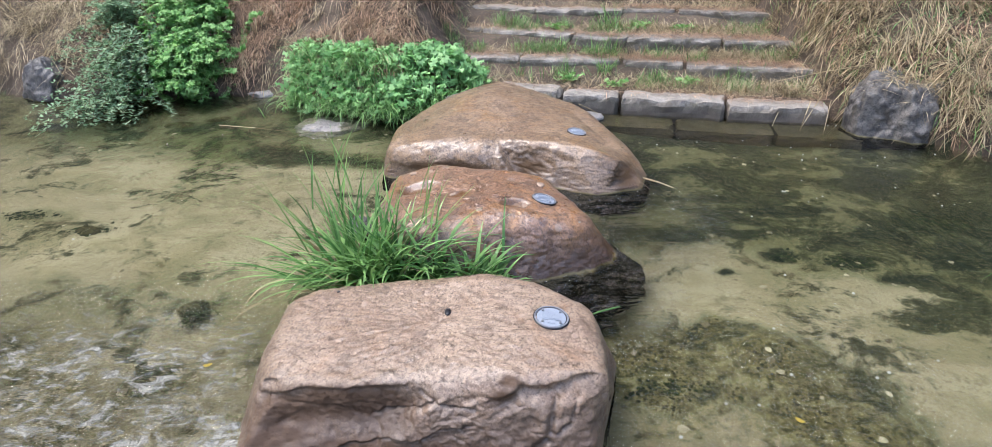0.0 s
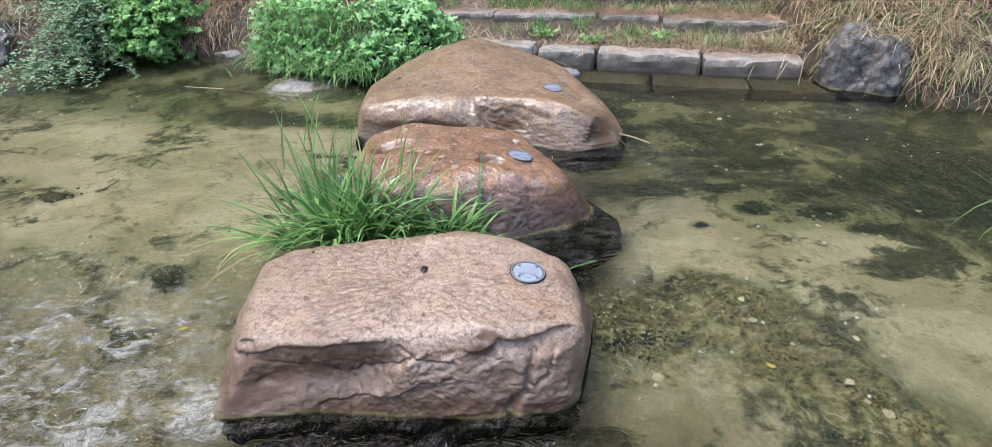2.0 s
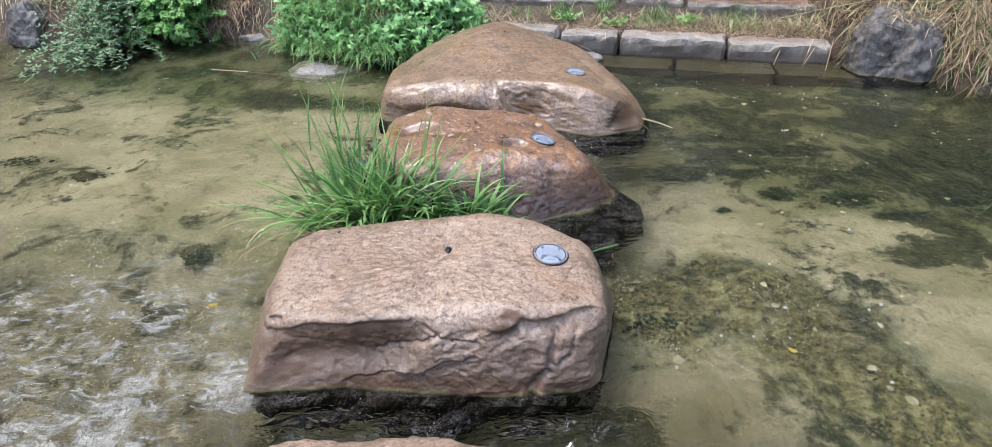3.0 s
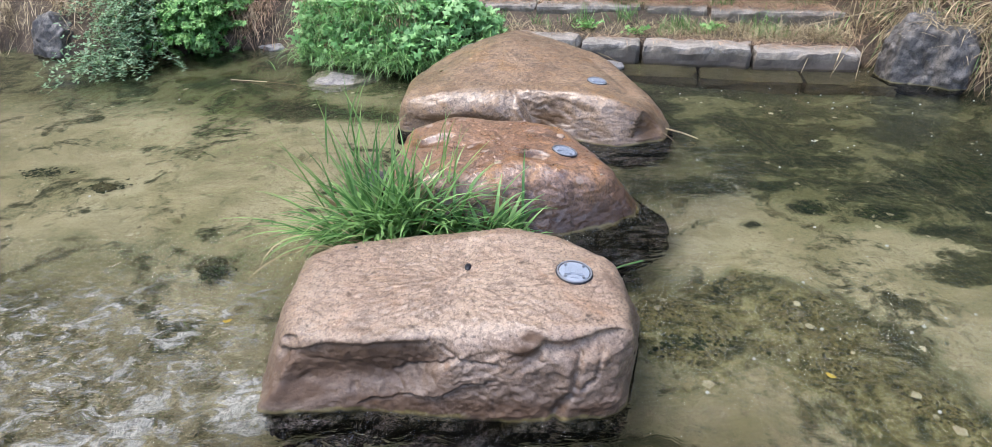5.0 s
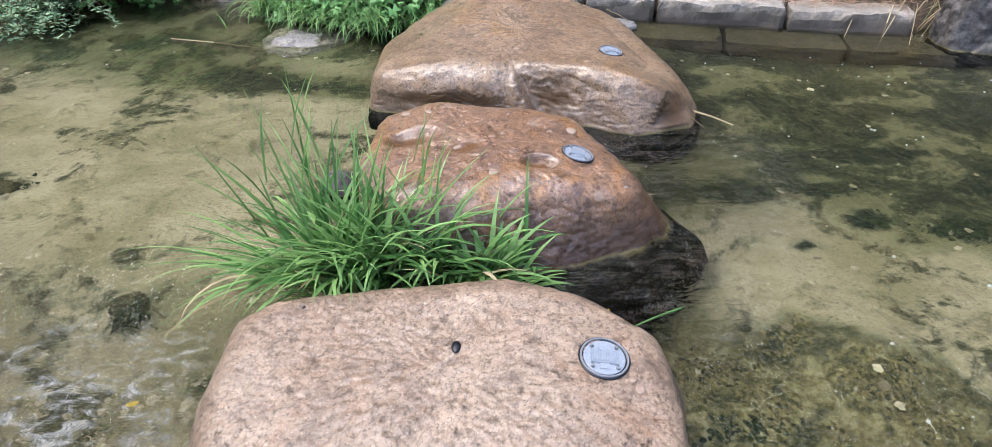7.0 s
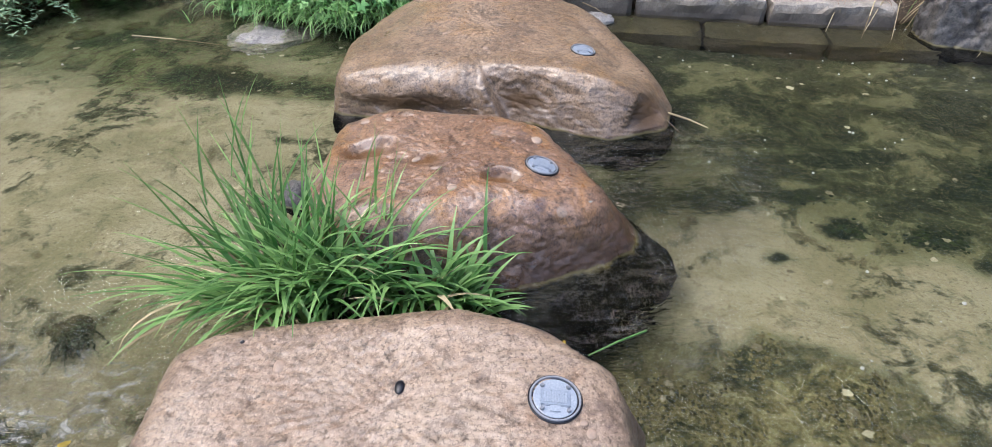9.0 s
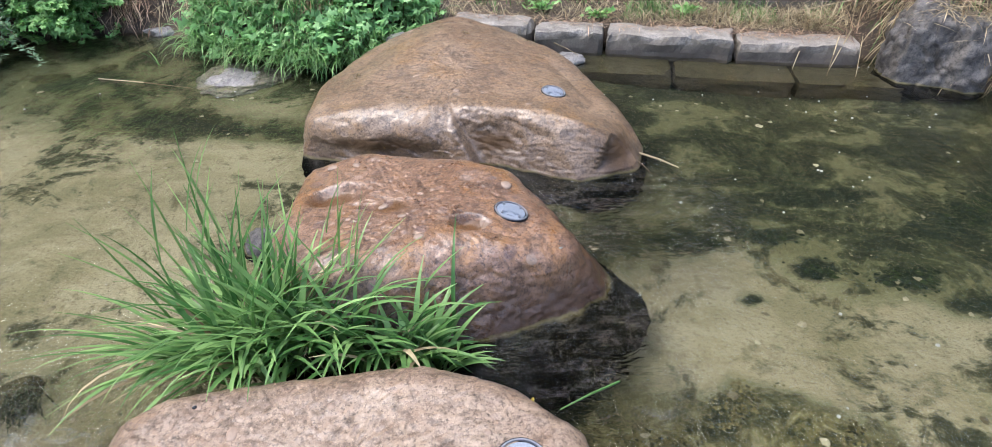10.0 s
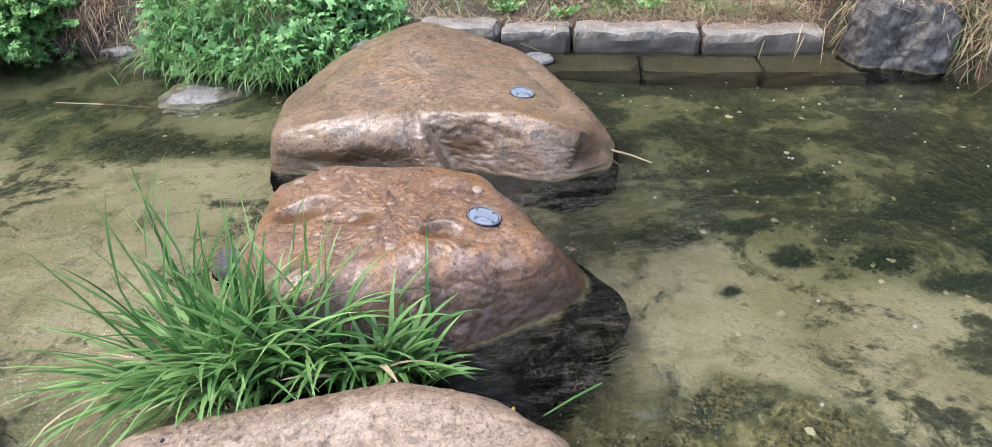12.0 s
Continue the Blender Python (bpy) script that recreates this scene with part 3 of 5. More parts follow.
def crack(x, z, x0, z0, x1, z1, w):
    """A narrow groove along a line on a face."""
    dx, dz = x1 - x0, z1 - z0
    t = ((x - x0) * dx + (z - z0) * dz) / (dx * dx + dz * dz)
    if not -0.05 < t < 1.05:
        return 0.0
    d = abs((x - x0) * dz - (z - z0) * dx) / math.hypot(dx, dz)
    return math.exp(-(d / w) ** 2) * smooth01(-0.05, 0.1, t) * smooth01(1.05, 0.9, t)


def along_line(x, z, pts, w):
    """A groove along a bent line on a face."""
    return max(crack(x, z, *a, *b, w) for a, b in zip(pts, pts[1:]))


def shape_first(p, n):
    """The broken front: a long hollow under a sharp lip, slanting joints, and a split block at the other end."""
    front = smooth01(0.1, 0.5, -n.y) * smooth01(0.93, 0.6, n.z)
    if front <= 0 or p.z < -0.05:
        return Vector()
    x, z = p.x + 0.012 * noise.noise(p * 9) + 0.007 * noise.noise(p * 31), p.z + 0.009 * noise.noise(p * 13 + Vector((3, 0, 0))) + 0.005 * noise.noise(p * 40)
    lip = float(np.interp(x, [-0.74, -0.64, -0.55, -0.47, -0.22, -0.15, -0.08], [0.15, 0.185, 0.222, 0.238, 0.235, 0.248, 0.225]))
    floor = float(np.interp(x, [-0.74, -0.60, -0.49, -0.39, -0.32, -0.24, -0.15, -0.08], [0.065, 0.085, 0.105, 0.112, 0.105, 0.132, 0.18, 0.21]))
    u = (lip - z) / max(0.01, lip - floor)
    deep = (0.38 * smooth01(-0.05, 0.18, u) + 0.62 * min(1.0, max(0.0, u))) * smooth01(1.75, 0.80, u)
    d = 0.054 * deep * smooth01(-0.77, -0.62, x) * smooth01(-0.08, -0.26, x)
    # the swelling under the hollow, cut by a long slanting joint
    joint = [(-0.46, 0.022), (-0.31, 0.052), (-0.17, 0.068), (-0.11, 0.09), (0.02, 0.125)]
    jz = float(np.interp(x, [q[0] for q in joint], [q[1] for q in joint]))
    d += 0.013 * smooth01(0.004, -0.012, z - jz) * smooth01(-0.50, -0.38, x) * smooth01(0.05, -0.05, x)
    d += 0.012 * along_line(x, z, joint, 0.005) + 0.012 * along_line(x, z, [(-0.34, 0.118), (-0.20, 0.145), (-0.10, 0.182)], 0.005)
    d += 0.010 * along_line(x, z, [(-0.18, 0.21), (-0.07, 0.165), (0.03, 0.16)], 0.005)
    # the split block: a ragged recess over it and a groove down its side
    over = float(np.interp(x, [0.05, 0.10, 0.167, 0.22, 0.30, 0.40], [0.185, 0.195, 0.240, 0.228, 0.240, 0.250]))
    d += 0.026 * smooth01(0.016, -0.016, z - over) * smooth01(-0.062, -0.02, z - over) * smooth01(0.06, 0.16, x) * smooth01(0.46, 0.36, x)
    d -= 0.016 * smooth01(0.19, 0.25, x) * smooth01(0.205, 0.18, z) * smooth01(0.45, 0.40, x)
    d += 0.022 * along_line(x, z, [(0.285, 0.20), (0.255, 0.09), (0.18, 0.0)], 0.012) + 0.012 * along_line(x, z, [(0.36, 0.20), (0.33, 0.12), (0.28, 0.09)], 0.006)
    # a scarred corner and wrinkles that follow the bedding
    d += 0.024 * crack(x, z, -0.79, 0.185, -0.66, 0.20, 0.010) + 0.024 * crack(x, z, -0.80, 0.145, -0.70, 0.155, 0.012)
    q = Vector((x * 9 + z * 6, p.y * 6, z * 26 - x * 7))
    wrinkle = noise.ridged_multi_fractal(q * 0.8, 0.75, 2.1, 5, 0.9, 2.0) - 1.1
    d -= 0.0060 * wrinkle * (0.35 + 0.65 * smooth01(-0.25, 0.05, x)) * (1 - 0.6 * deep)
    return Vector((0, d * front, 0))


def shape_second(p, n):
    d = Vector()
    if n.z > 0.5:
        d.z -= 0.034 * math.exp(-(((p.x - 0.14) / 0.062) ** 2 + ((p.y - 2.81) / 0.042) ** 2) ** 3)
        d.z -= 0.034 * math.exp(-(((p.x + 0.38) / 0.11) ** 2 + ((p.y - 3.04) / 0.065) ** 2) ** 3)
        d.z -= 0.010 * math.exp(-(((p.x + 0.15) / 0.09) ** 2 + ((p.y - 2.92) / 0.06) ** 2) ** 2)
    return d


def shape_third(p, n):
    """A smooth block on one side, a cleft, and a rough wall set back beyond it."""
    front = smooth01(0.1, 0.5, -n.y)
    split = 0.02 + (0.28 - p.z) * 0.50 + 0.015 * noise.noise(p * 6)
    back = 0.080 * smooth01(-0.008, 0.025, p.x - split) * smooth01(0.74, 0.15, p.x) * smooth01(0.30, 0.15, p.z)
    swell = -0.010 * bell(p.x, split - 0.16, 0.12) * smooth01(0.30, 0.2, p.z)
    rough = 0.010 * noise.fractal(p * 9, 0.8, 2.1, 4) * smooth01(0.0, 0.08, p.x - split) * smooth01(0.7, 0.5, p.x)
    low = 0.020 * smooth01(0.14, 0.04, p.z) * smooth01(0.05, -0.08, p.x)
    chip = p.x - 0.74 - 0.45 * p.z + 0.02 * noise.noise(p * 9)
    low += 0.045 * smooth01(0.0, 0.012, chip) * smooth01(0.165, 0.155, p.z + 0.02 * noise.noise(p * 11)) * smooth01(0.02, 0.05, p.z)
    d = Vector((0, (back + swell + rough + low) * front, 0))
    if n.z > 0.5:
        d.z -= 0.012 * math.exp(-((p.x - 0.03) / 0.05) ** 2) * smooth01(4.05, 3.82, p.y)
    return d


STONES = [
    dict(top=[(-0.70, 1.60), (-0.76, 1.78), (-0.76, 2.03), (-0.68, 2.11), (-0.33, 2.15), (0.03, 2.16), (0.26, 2.08), (0.42, 1.97), (0.46, 1.78), (0.46, 1.58), (0.18, 1.53), (-0.04, 1.55), (-0.21, 1.55), (-0.41, 1.52)],
         foot=[(-0.80, 1.44), (-0.86, 1.75), (-0.86, 2.1), (-0.7, 2.2), (0.0, 2.24), (0.36, 2.15), (0.55, 1.92), (0.50, 1.70), (0.43, 1.47), (0.13, 1.41), (-0.25, 1.42), (-0.43, 1.45)],
         centre=(-0.15, 1.82), top_z=lambda x, y: 0.255 + 0.05 * (y - 1.8) + 0.03 * bell(x, 0.15, 0.3) - 0.02 * smooth01(-0.3, -0.7, x),
         material=M_ROCK1, corner=0.07, n=640, rings=(72, 18, 50), shape=shape_first, grain=(0.006, 0.003), seed=1, rugged=0.0022, flare=None,
         label="large pinkish granite stepping stone with a broken hollow front face"),
    dict(top=[(-0.58, 2.85), (-0.56, 3.33), (-0.35, 3.38), (0.09, 3.33), (0.30, 3.22), (0.39, 3.06), (0.50, 2.80), (0.42, 2.70), (0.11, 2.66), (-0.11, 2.60), (-0.40, 2.58)],
         foot=[(-0.66, 2.6), (-0.64, 3.4), (0.2, 3.5), (0.48, 3.2), (0.60, 3.0), (0.68, 2.82), (0.65, 2.70), (0.45, 2.60), (0.22, 2.51), (0.05, 2.47), (-0.4, 2.40)],
         centre=(-0.05, 2.95), top_z=lambda x, y: 0.295 - 0.05 * smooth01(0.2, 0.55, x) - 0.03 * smooth01(-0.3, -0.6, x) + 0.008 * math.sin(x * 9 + y * 5),
         material=M_ROCK2, corner=0.095, shape=shape_second, grain=(0.013, 0.005), seed=2, rugged=0.002, flare=lambda a: 0.04 + 0.16 * bell(a, 5.7, 0.55),
         label="reddish brown wet stepping stone with hollows in its top"),
    dict(top=[(-0.74, 3.95), (-0.74, 4.35), (-0.55, 4.75), (-0.24, 5.05), (0.02, 5.25), (0.26, 5.08), (0.62, 4.74), (0.82, 4.38), (0.93, 3.95), (0.78, 3.66), (0.53, 3.70), (0.30, 3.76), (0.01, 3.80), (-0.35, 3.82), (-0.64, 3.87)],
         foot=[(-0.76, 3.82), (-0.80, 4.4), (-0.60, 4.9), (-0.2, 5.25), (0.1, 5.35), (0.5, 5.15), (0.85, 4.7), (1.0, 4.2), (1.04, 3.85), (0.97, 3.62), (0.67, 3.53), (0.37, 3.61), (0.0, 3.72), (-0.4, 3.74)],
         centre=(0.05, 4.3), top_z=lambda x, y: 0.262 + 0.09 * bell(x, 0.0, 0.40) * smooth01(3.9, 4.8, y) - 0.10 * smooth01(0.6, 1.0, x) - 0.04 * smooth01(-0.4, -0.8, x) - 0.03 * smooth01(4.9, 5.3, y),
         material=M_ROCK3, corner=0.115, shape=shape_third, grain=(0.012, 0.003), seed=3, rugged=0.003, flare=lambda a: 0.02 + 0.02 * bell(a, 5.0, 0.5),
         label="broad ochre brown stepping stone with a cleft in its front"),
    dict(top=[(-0.60, 0.35), (-0.62, 0.85), (-0.52, 1.02), (-0.3, 1.05), (0.04, 1.03), (0.35, 0.98), (0.5, 0.7), (0.5, 0.2), (0.3, -0.25), (-0.4, -0.2)],
         foot=[(-0.70, 0.3), (-0.72, 0.9), (-0.58, 1.08), (-0.3, 1.12), (0.1, 1.10), (0.45, 1.05), (0.6, 0.7), (0.6, 0.1), (0.4, -0.35), (-0.5, -0.3)],
         centre=(-0.05, 0.4), top_z=lambda x, y: 0.26, material=M_ROCK1, corner=0.05, shape=None, grain=(0.018, 0.008), seed=4, rugged=0.0, flare=None,
         label="pinkish granite stepping stone under the walker"),
]
STONE_TREES = []
# rusty mineral stains, with shade painted into the front hollow and recesses: x, z and their spread on a front; dark
# hollows: x, y and their spread on a top
STAIN_SHADE = {1: [(-0.42, 0.155, 0.26, 0.075), (-0.60, 0.12, 0.16, 0.07), (-0.66, 0.05, 0.14, 0.04), (-0.35, 0.03, 0.2, 0.03), (0.13, 0.250, 0.045, 0.016), (0.11, 0.205, 0.05, 0.03), (0.05, 0.03, 0.24, 0.032), (0.33, 0.03, 0.08, 0.025), (-0.30, 0.02, 0.2, 0.02)],
        3: [(0.86, 0.07, 0.09, 0.07), (0.25, 0.10, 0.12, 0.06), (-0.35, 0.10, 0.3, 0.04)]}
HOLLOWS = [(0.14, 2.81, 0.065, 0.042), (-0.40, 3.03, 0.12, 0.065), (-0.15, 2.92, 0.06, 0.04)]


def stain_shade_amount(stone, co):
    if stone in STAIN_SHADE and co.y < (1.66 if stone == 1 else 3.86):
        return max(bell(co.x, x, a) * bell(co.z, z, b) for x, z, a, b in STAIN_SHADE[stone]) * (smooth01(1.66, 1.55, co.y) if stone == 1 else 1.0)
    if stone == 2 and co.z > 0.2:
        return max(bell(co.x, x, a) * bell(co.y, y, b) for x, y, a, b in HOLLOWS)
    return 0.0


for s in STONES:
    me = boulder_mesh("stepping_stone", s["top"], s["foot"], s["centre"], s["top_z"], s["material"], s["corner"], n=s.get("n", 420), rings=s.get("rings", (46, 18, 50)), shape=s["shape"], grain=s["grain"], seed=s["seed"], rugged=s["rugged"], flare=s["flare"])
    STONE_TREES.append(BVHTree.FromPolygons([v.co.copy() for v in me.vertices], [tuple(p.vertices) for p in me.polygons]))
    ia = me.attributes.new("stain_shade", "FLOAT", "POINT")
    ia.data.foreach_set("value", [stain_shade_amount(s["seed"], v.co) for v in me.vertices])
    tagged(new("stepping_stone", me), s["label"], "stepping stone", "stepping stones across the stream")


def loose_rock(name, x, y, z, sx, sy, sz, material, label, seed, group="", category="rock", sharp=0.5, n=40, turn=0.0, rough=0.0, hewn=(), joints=0.0):
    """A rough stone: a ball pulled out of true by facets and noise."""
    rnd = random.Random(seed)
    cuts = [(Vector((rnd.gauss(0, 1), rnd.gauss(0, 1), rnd.gauss(0, 0.8))).normalized(), rnd.uniform(0.58, 0.88)) for _ in range(15)]
    if hewn:
        cuts = [(Vector(c).normalized(), h) for c, h in hewn]
    verts, faces = [], []
    m = n // 2
    for j in range(m + 1):
        for i in range(n):
            a, b = 2 * math.pi * i / n, -math.pi / 2 + math.pi * j / m
            d = Vector((math.cos(a) * math.cos(b), math.sin(a) * math.cos(b), math.sin(b)))
            r = 1.0
            for c, h in cuts:
                k = d.dot(c)
                if k > 0.2:
                    r = min(r, (h / k) * sharp + (1 - sharp) * min(1.0, h / k + 0.25))
            w = d + Vector((seed * 1.7, 0, 0))
            r *= 1 + 0.10 * noise.fractal(w * 2.5, 0.8, 2.1, 5) + rough * (noise.ridged_multi_fractal(w * 3.2, 0.8, 2.2, 5, 0.9, 2.0) - 1.0)
            if joints:
                q = w * 1.5 + Vector((noise.noise(w * 4), noise.noise(w * 4 + Vector((5, 0, 0))), noise.noise(w * 4 + Vector((0, 5, 0))))) * 0.35
                near, at = noise.voronoi(q)
                r *= 1 + joints * (0.5 * noise.cell(at[0] * 6.1) - 1.6 * math.exp(-((near[1] - near[0]) / 0.05) ** 2)) + 0.7 * joints * noise.ridged_multi_fractal(w * 9, 0.8, 2.1, 4, 0.9, 2.0)
            verts.append(Vector((d.x * sx, d.y * sy, d.z * sz)) * r)
    for j in range(m):
        for i in range(n):
            faces.append((j * n + i, j * n + (i + 1) % n, (j + 1) * n + (i + 1) % n, (j + 1) * n + i))
    ob = new(name, mesh_of(name, verts, faces, material))
    ob.matrix_world = pose(x, y, z, 0, 0, turn)
    return tagged(ob, label, category, group)


BROKEN = [((1, 0.05, 0.10), 0.86), ((-1, 0.0, 0.08), 0.86), ((0.0, -1, 0.20), 0.80), ((0, 1, 0.1), 0.9), ((0.05, -0.12, 1), 0.80), ((-0.55, -0.35, 1), 0.98), ((0.5, -0.55, 0.8), 1.0), ((0.3, -1, -0.55), 0.92), ((0.85, -0.8, 0.1), 1.04), ((-0.7, -0.9, 0.3), 1.05)]
dark_boulder = loose_rock("boulder", 3.16, 4.80, 0.02, 0.37, 0.40, 0.47, M_DARKROCK, "dark grey cracked boulder at the foot of the straw bank", 11, n=200, sharp=1.0, rough=0.02, hewn=BROKEN, turn=-30, joints=0.03)
loose_rock("boulder", 3.36, 5.72, 0.66, 0.20, 0.2, 0.34, M_DARKROCK, "dark upright stone set in the dry bank", 12, n=64, sharp=0.8, rough=0.08)
loose_rock("boulder", -4.62, 6.05, 0.06, 0.34, 0.28, 0.32, M_DARKROCK, "dark grey boulder half hidden under dry grass", 13, n=120, sharp=0.95, rough=0.03, joints=0.03)
loose_rock("shore_rock", -1.45, 5.0, -0.045, 0.36, 0.34, 0.072, M_PALEROCK, "flat pale grey rock just above the water", 14, n=110, sharp=0.95, rough=0.10, turn=-12)
loose_rock("wet_stone", -0.74, 3.10, -0.03, 0.11, 0.13, 0.10, M_DARKROCK, "small dark lump beside the second stepping stone", 19, n=60, sharp=0.8, rough=0.04)
loose_rock("shore_rock", -2.35, 6.0, -0.01, 0.22, 0.12, 0.07, M_PALEROCK, "pale flat stone at the foot of the bank", 15, n=50, sharp=0.8, rough=0.1)
loose_rock("shore_rock", -2.20, 6.03, 0.09, 0.10, 0.06, 0.05, M_PEBBLE, "small cream stone on the shore", 16, sharp=0.9)
loose_rock("shore_rock", 0.80, 5.15, 0.0, 0.13, 0.10, 0.05, M_PALEROCK, "pale stone wedged between the stepping stone and kerb", 17, n=50, rough=0.1)
loose_rock("shore_rock", -0.30, 5.22, 0.08, 0.20, 0.16, 0.14, M_PALEROCK, "grey stone behind the last stepping stone", 18, n=50, rough=0.1)


# ---- granite kerb and steps ----
def block_mesh(name, length, depth, height, seed, material):
    """A hewn block whose top front edge runs along x from the origin, with chipped edges and a pitted face."""
    rnd = random.Random(seed)
    nx, ny, nz = max(8, int(length / 0.035)), 6, 6
    verts, index, faces = [], {}, []

    def vert(i, j, k):
        key = (i, j, k)
        if key not in index:
            p = (i / nx, j / ny, k / nz)
            q = Vector((p[0] * length, p[1] * depth, (p[2] - 1) * height))
            rims = sum(1 for t in p if t < 1e-6 or t > 1 - 1e-6)
            w = q + Vector((seed * 3.3, 0, 0))
            if rims >= 2:
                mid = Vector((q.x if 0 < i < nx else length / 2, depth / 2, -height / 2))
                chip = max(0.0, noise.noise(w * 7) + 0.1) * 0.055 + 0.004
                q += (mid - q).normalized() * chip * (1.6 if rims == 3 else 1)
            q += Vector((noise.noise(w * 16), noise.noise(w * 16 + Vector((9, 0, 0))), noise.noise(w * 16 + Vector((0, 9, 0))))) * 0.007
            q.y += 0.026 * noise.noise(Vector((w.x * 5, seed, w.z * 9)))
            q.z += 0.014 * noise.noise(Vector((w.x * 3, seed, 0)))
            index[key] = len(verts)
            verts.append(q)
        return index[key]

    for i in range(nx):
        for k in range(nz):
            faces.append((vert(i, 0, k), vert(i + 1, 0, k), vert(i + 1, 0, k + 1), vert(i, 0, k + 1)))
            faces.append((vert(i + 1, ny, k), vert(i, ny, k), vert(i, ny, k + 1), vert(i + 1, ny, k + 1)))
        for j in range(ny):
            faces.append((vert(i, j, nz), vert(i + 1, j, nz), vert(i + 1, j + 1, nz), vert(i, j + 1, nz)))
            faces.append((vert(i, j + 1, 0), vert(i + 1, j + 1, 0), vert(i + 1, j, 0), vert(i, j, 0)))
    for j in range(ny):
        for k in range(nz):
            faces.append((vert(0, j + 1, k), vert(0, j, k), vert(0, j, k + 1), vert(0, j + 1, k + 1)))
            faces.append((vert(nx, j, k), vert(nx, j + 1, k), vert(nx, j + 1, k + 1), vert(nx, j, k + 1)))
    return mesh_of(name, verts, faces, material, smooth=False)


def lay_blocks(parent, rows, depth, height, seed, material=M_KERB):
    for i, (x0, y0, x1, y1, z) in enumerate(rows):
        length = math.hypot(x1 - x0, y1 - y0)
        ob = part("stone_block", block_mesh("stone_block", length, depth, height, seed + i, material), material, parent)
        ob.matrix_basis = pose(x0, y0, z, 0, 0, math.degrees(math.atan2(y1 - y0, x1 - x0)))


KERB = [(-0.06, 5.56, 0.55, 5.40, 0.16), (0.57, 5.34, 1.055, 5.255, 0.15), (1.075, 5.25, 1.925, 5.055, 0.145), (1.945, 5.05, 2.72, 4.905, 0.125)]
ROW_A = [(-0.49, 6.31, 0.17, 6.15, 0.30), (0.19, 6.12, 1.17, 6.01, 0.30), (1.19, 5.97, 1.74, 5.86, 0.30), (1.76, 5.80, 2.84, 5.55, 0.29)]
ROW_B = [(-0.68, 7.15, -0.25, 6.92, 0.45), (-0.23, 6.93, 0.71, 6.52, 0.45), (0.73, 6.52, 1.24, 6.28, 0.45), (1.26, 6.30, 2.18, 6.19, 0.45), (2.20, 6.17, 3.05, 6.0, 0.44)]
ROW_C = [(-1.2, 8.0, -0.60, 7.82, 0.61), (-0.56, 7.69, 0.36, 7.26, 0.61), (0.38, 7.26, 1.33, 7.06, 0.61), (1.36, 7.18, 1.91, 7.08, 0.61), (1.93, 7.02, 2.81, 6.68, 0.61)]
ROW_D = [(-0.4, 8.3, 0.6, 7.95, 0.77), (0.63, 7.95, 1.6, 7.7, 0.77), (1.63, 7.7, 2.6, 7.4, 0.77)]
kerb = tagged(new("stone_kerb"), "row of weathered grey granite kerb blocks at the waterline", "kerb", kind="structure")
lay_blocks(kerb, KERB, 0.26, 0.34, 20)
footing = tagged(new("kerb_footing"), "submerged course of mossy stone below the kerb", "kerb footing", kind="structure")
lay_blocks(footing, [(0.66, 5.02, 1.46, 4.86, -0.055), (1.475, 4.855, 2.22, 4.69, -0.06), (2.235, 4.69, 2.85, 4.56, -0.06)], 0.44, 0.4, 40, M_MOSSY)
steps = tagged(new("stone_steps"), "old grey stone steps overgrown with dry grass and weeds", "steps", kind="structure")
for z, row in enumerate((ROW_A, ROW_B, ROW_C, ROW_D)):
    lay_blocks(steps, row, 0.28, 0.17, 60 + z * 10)


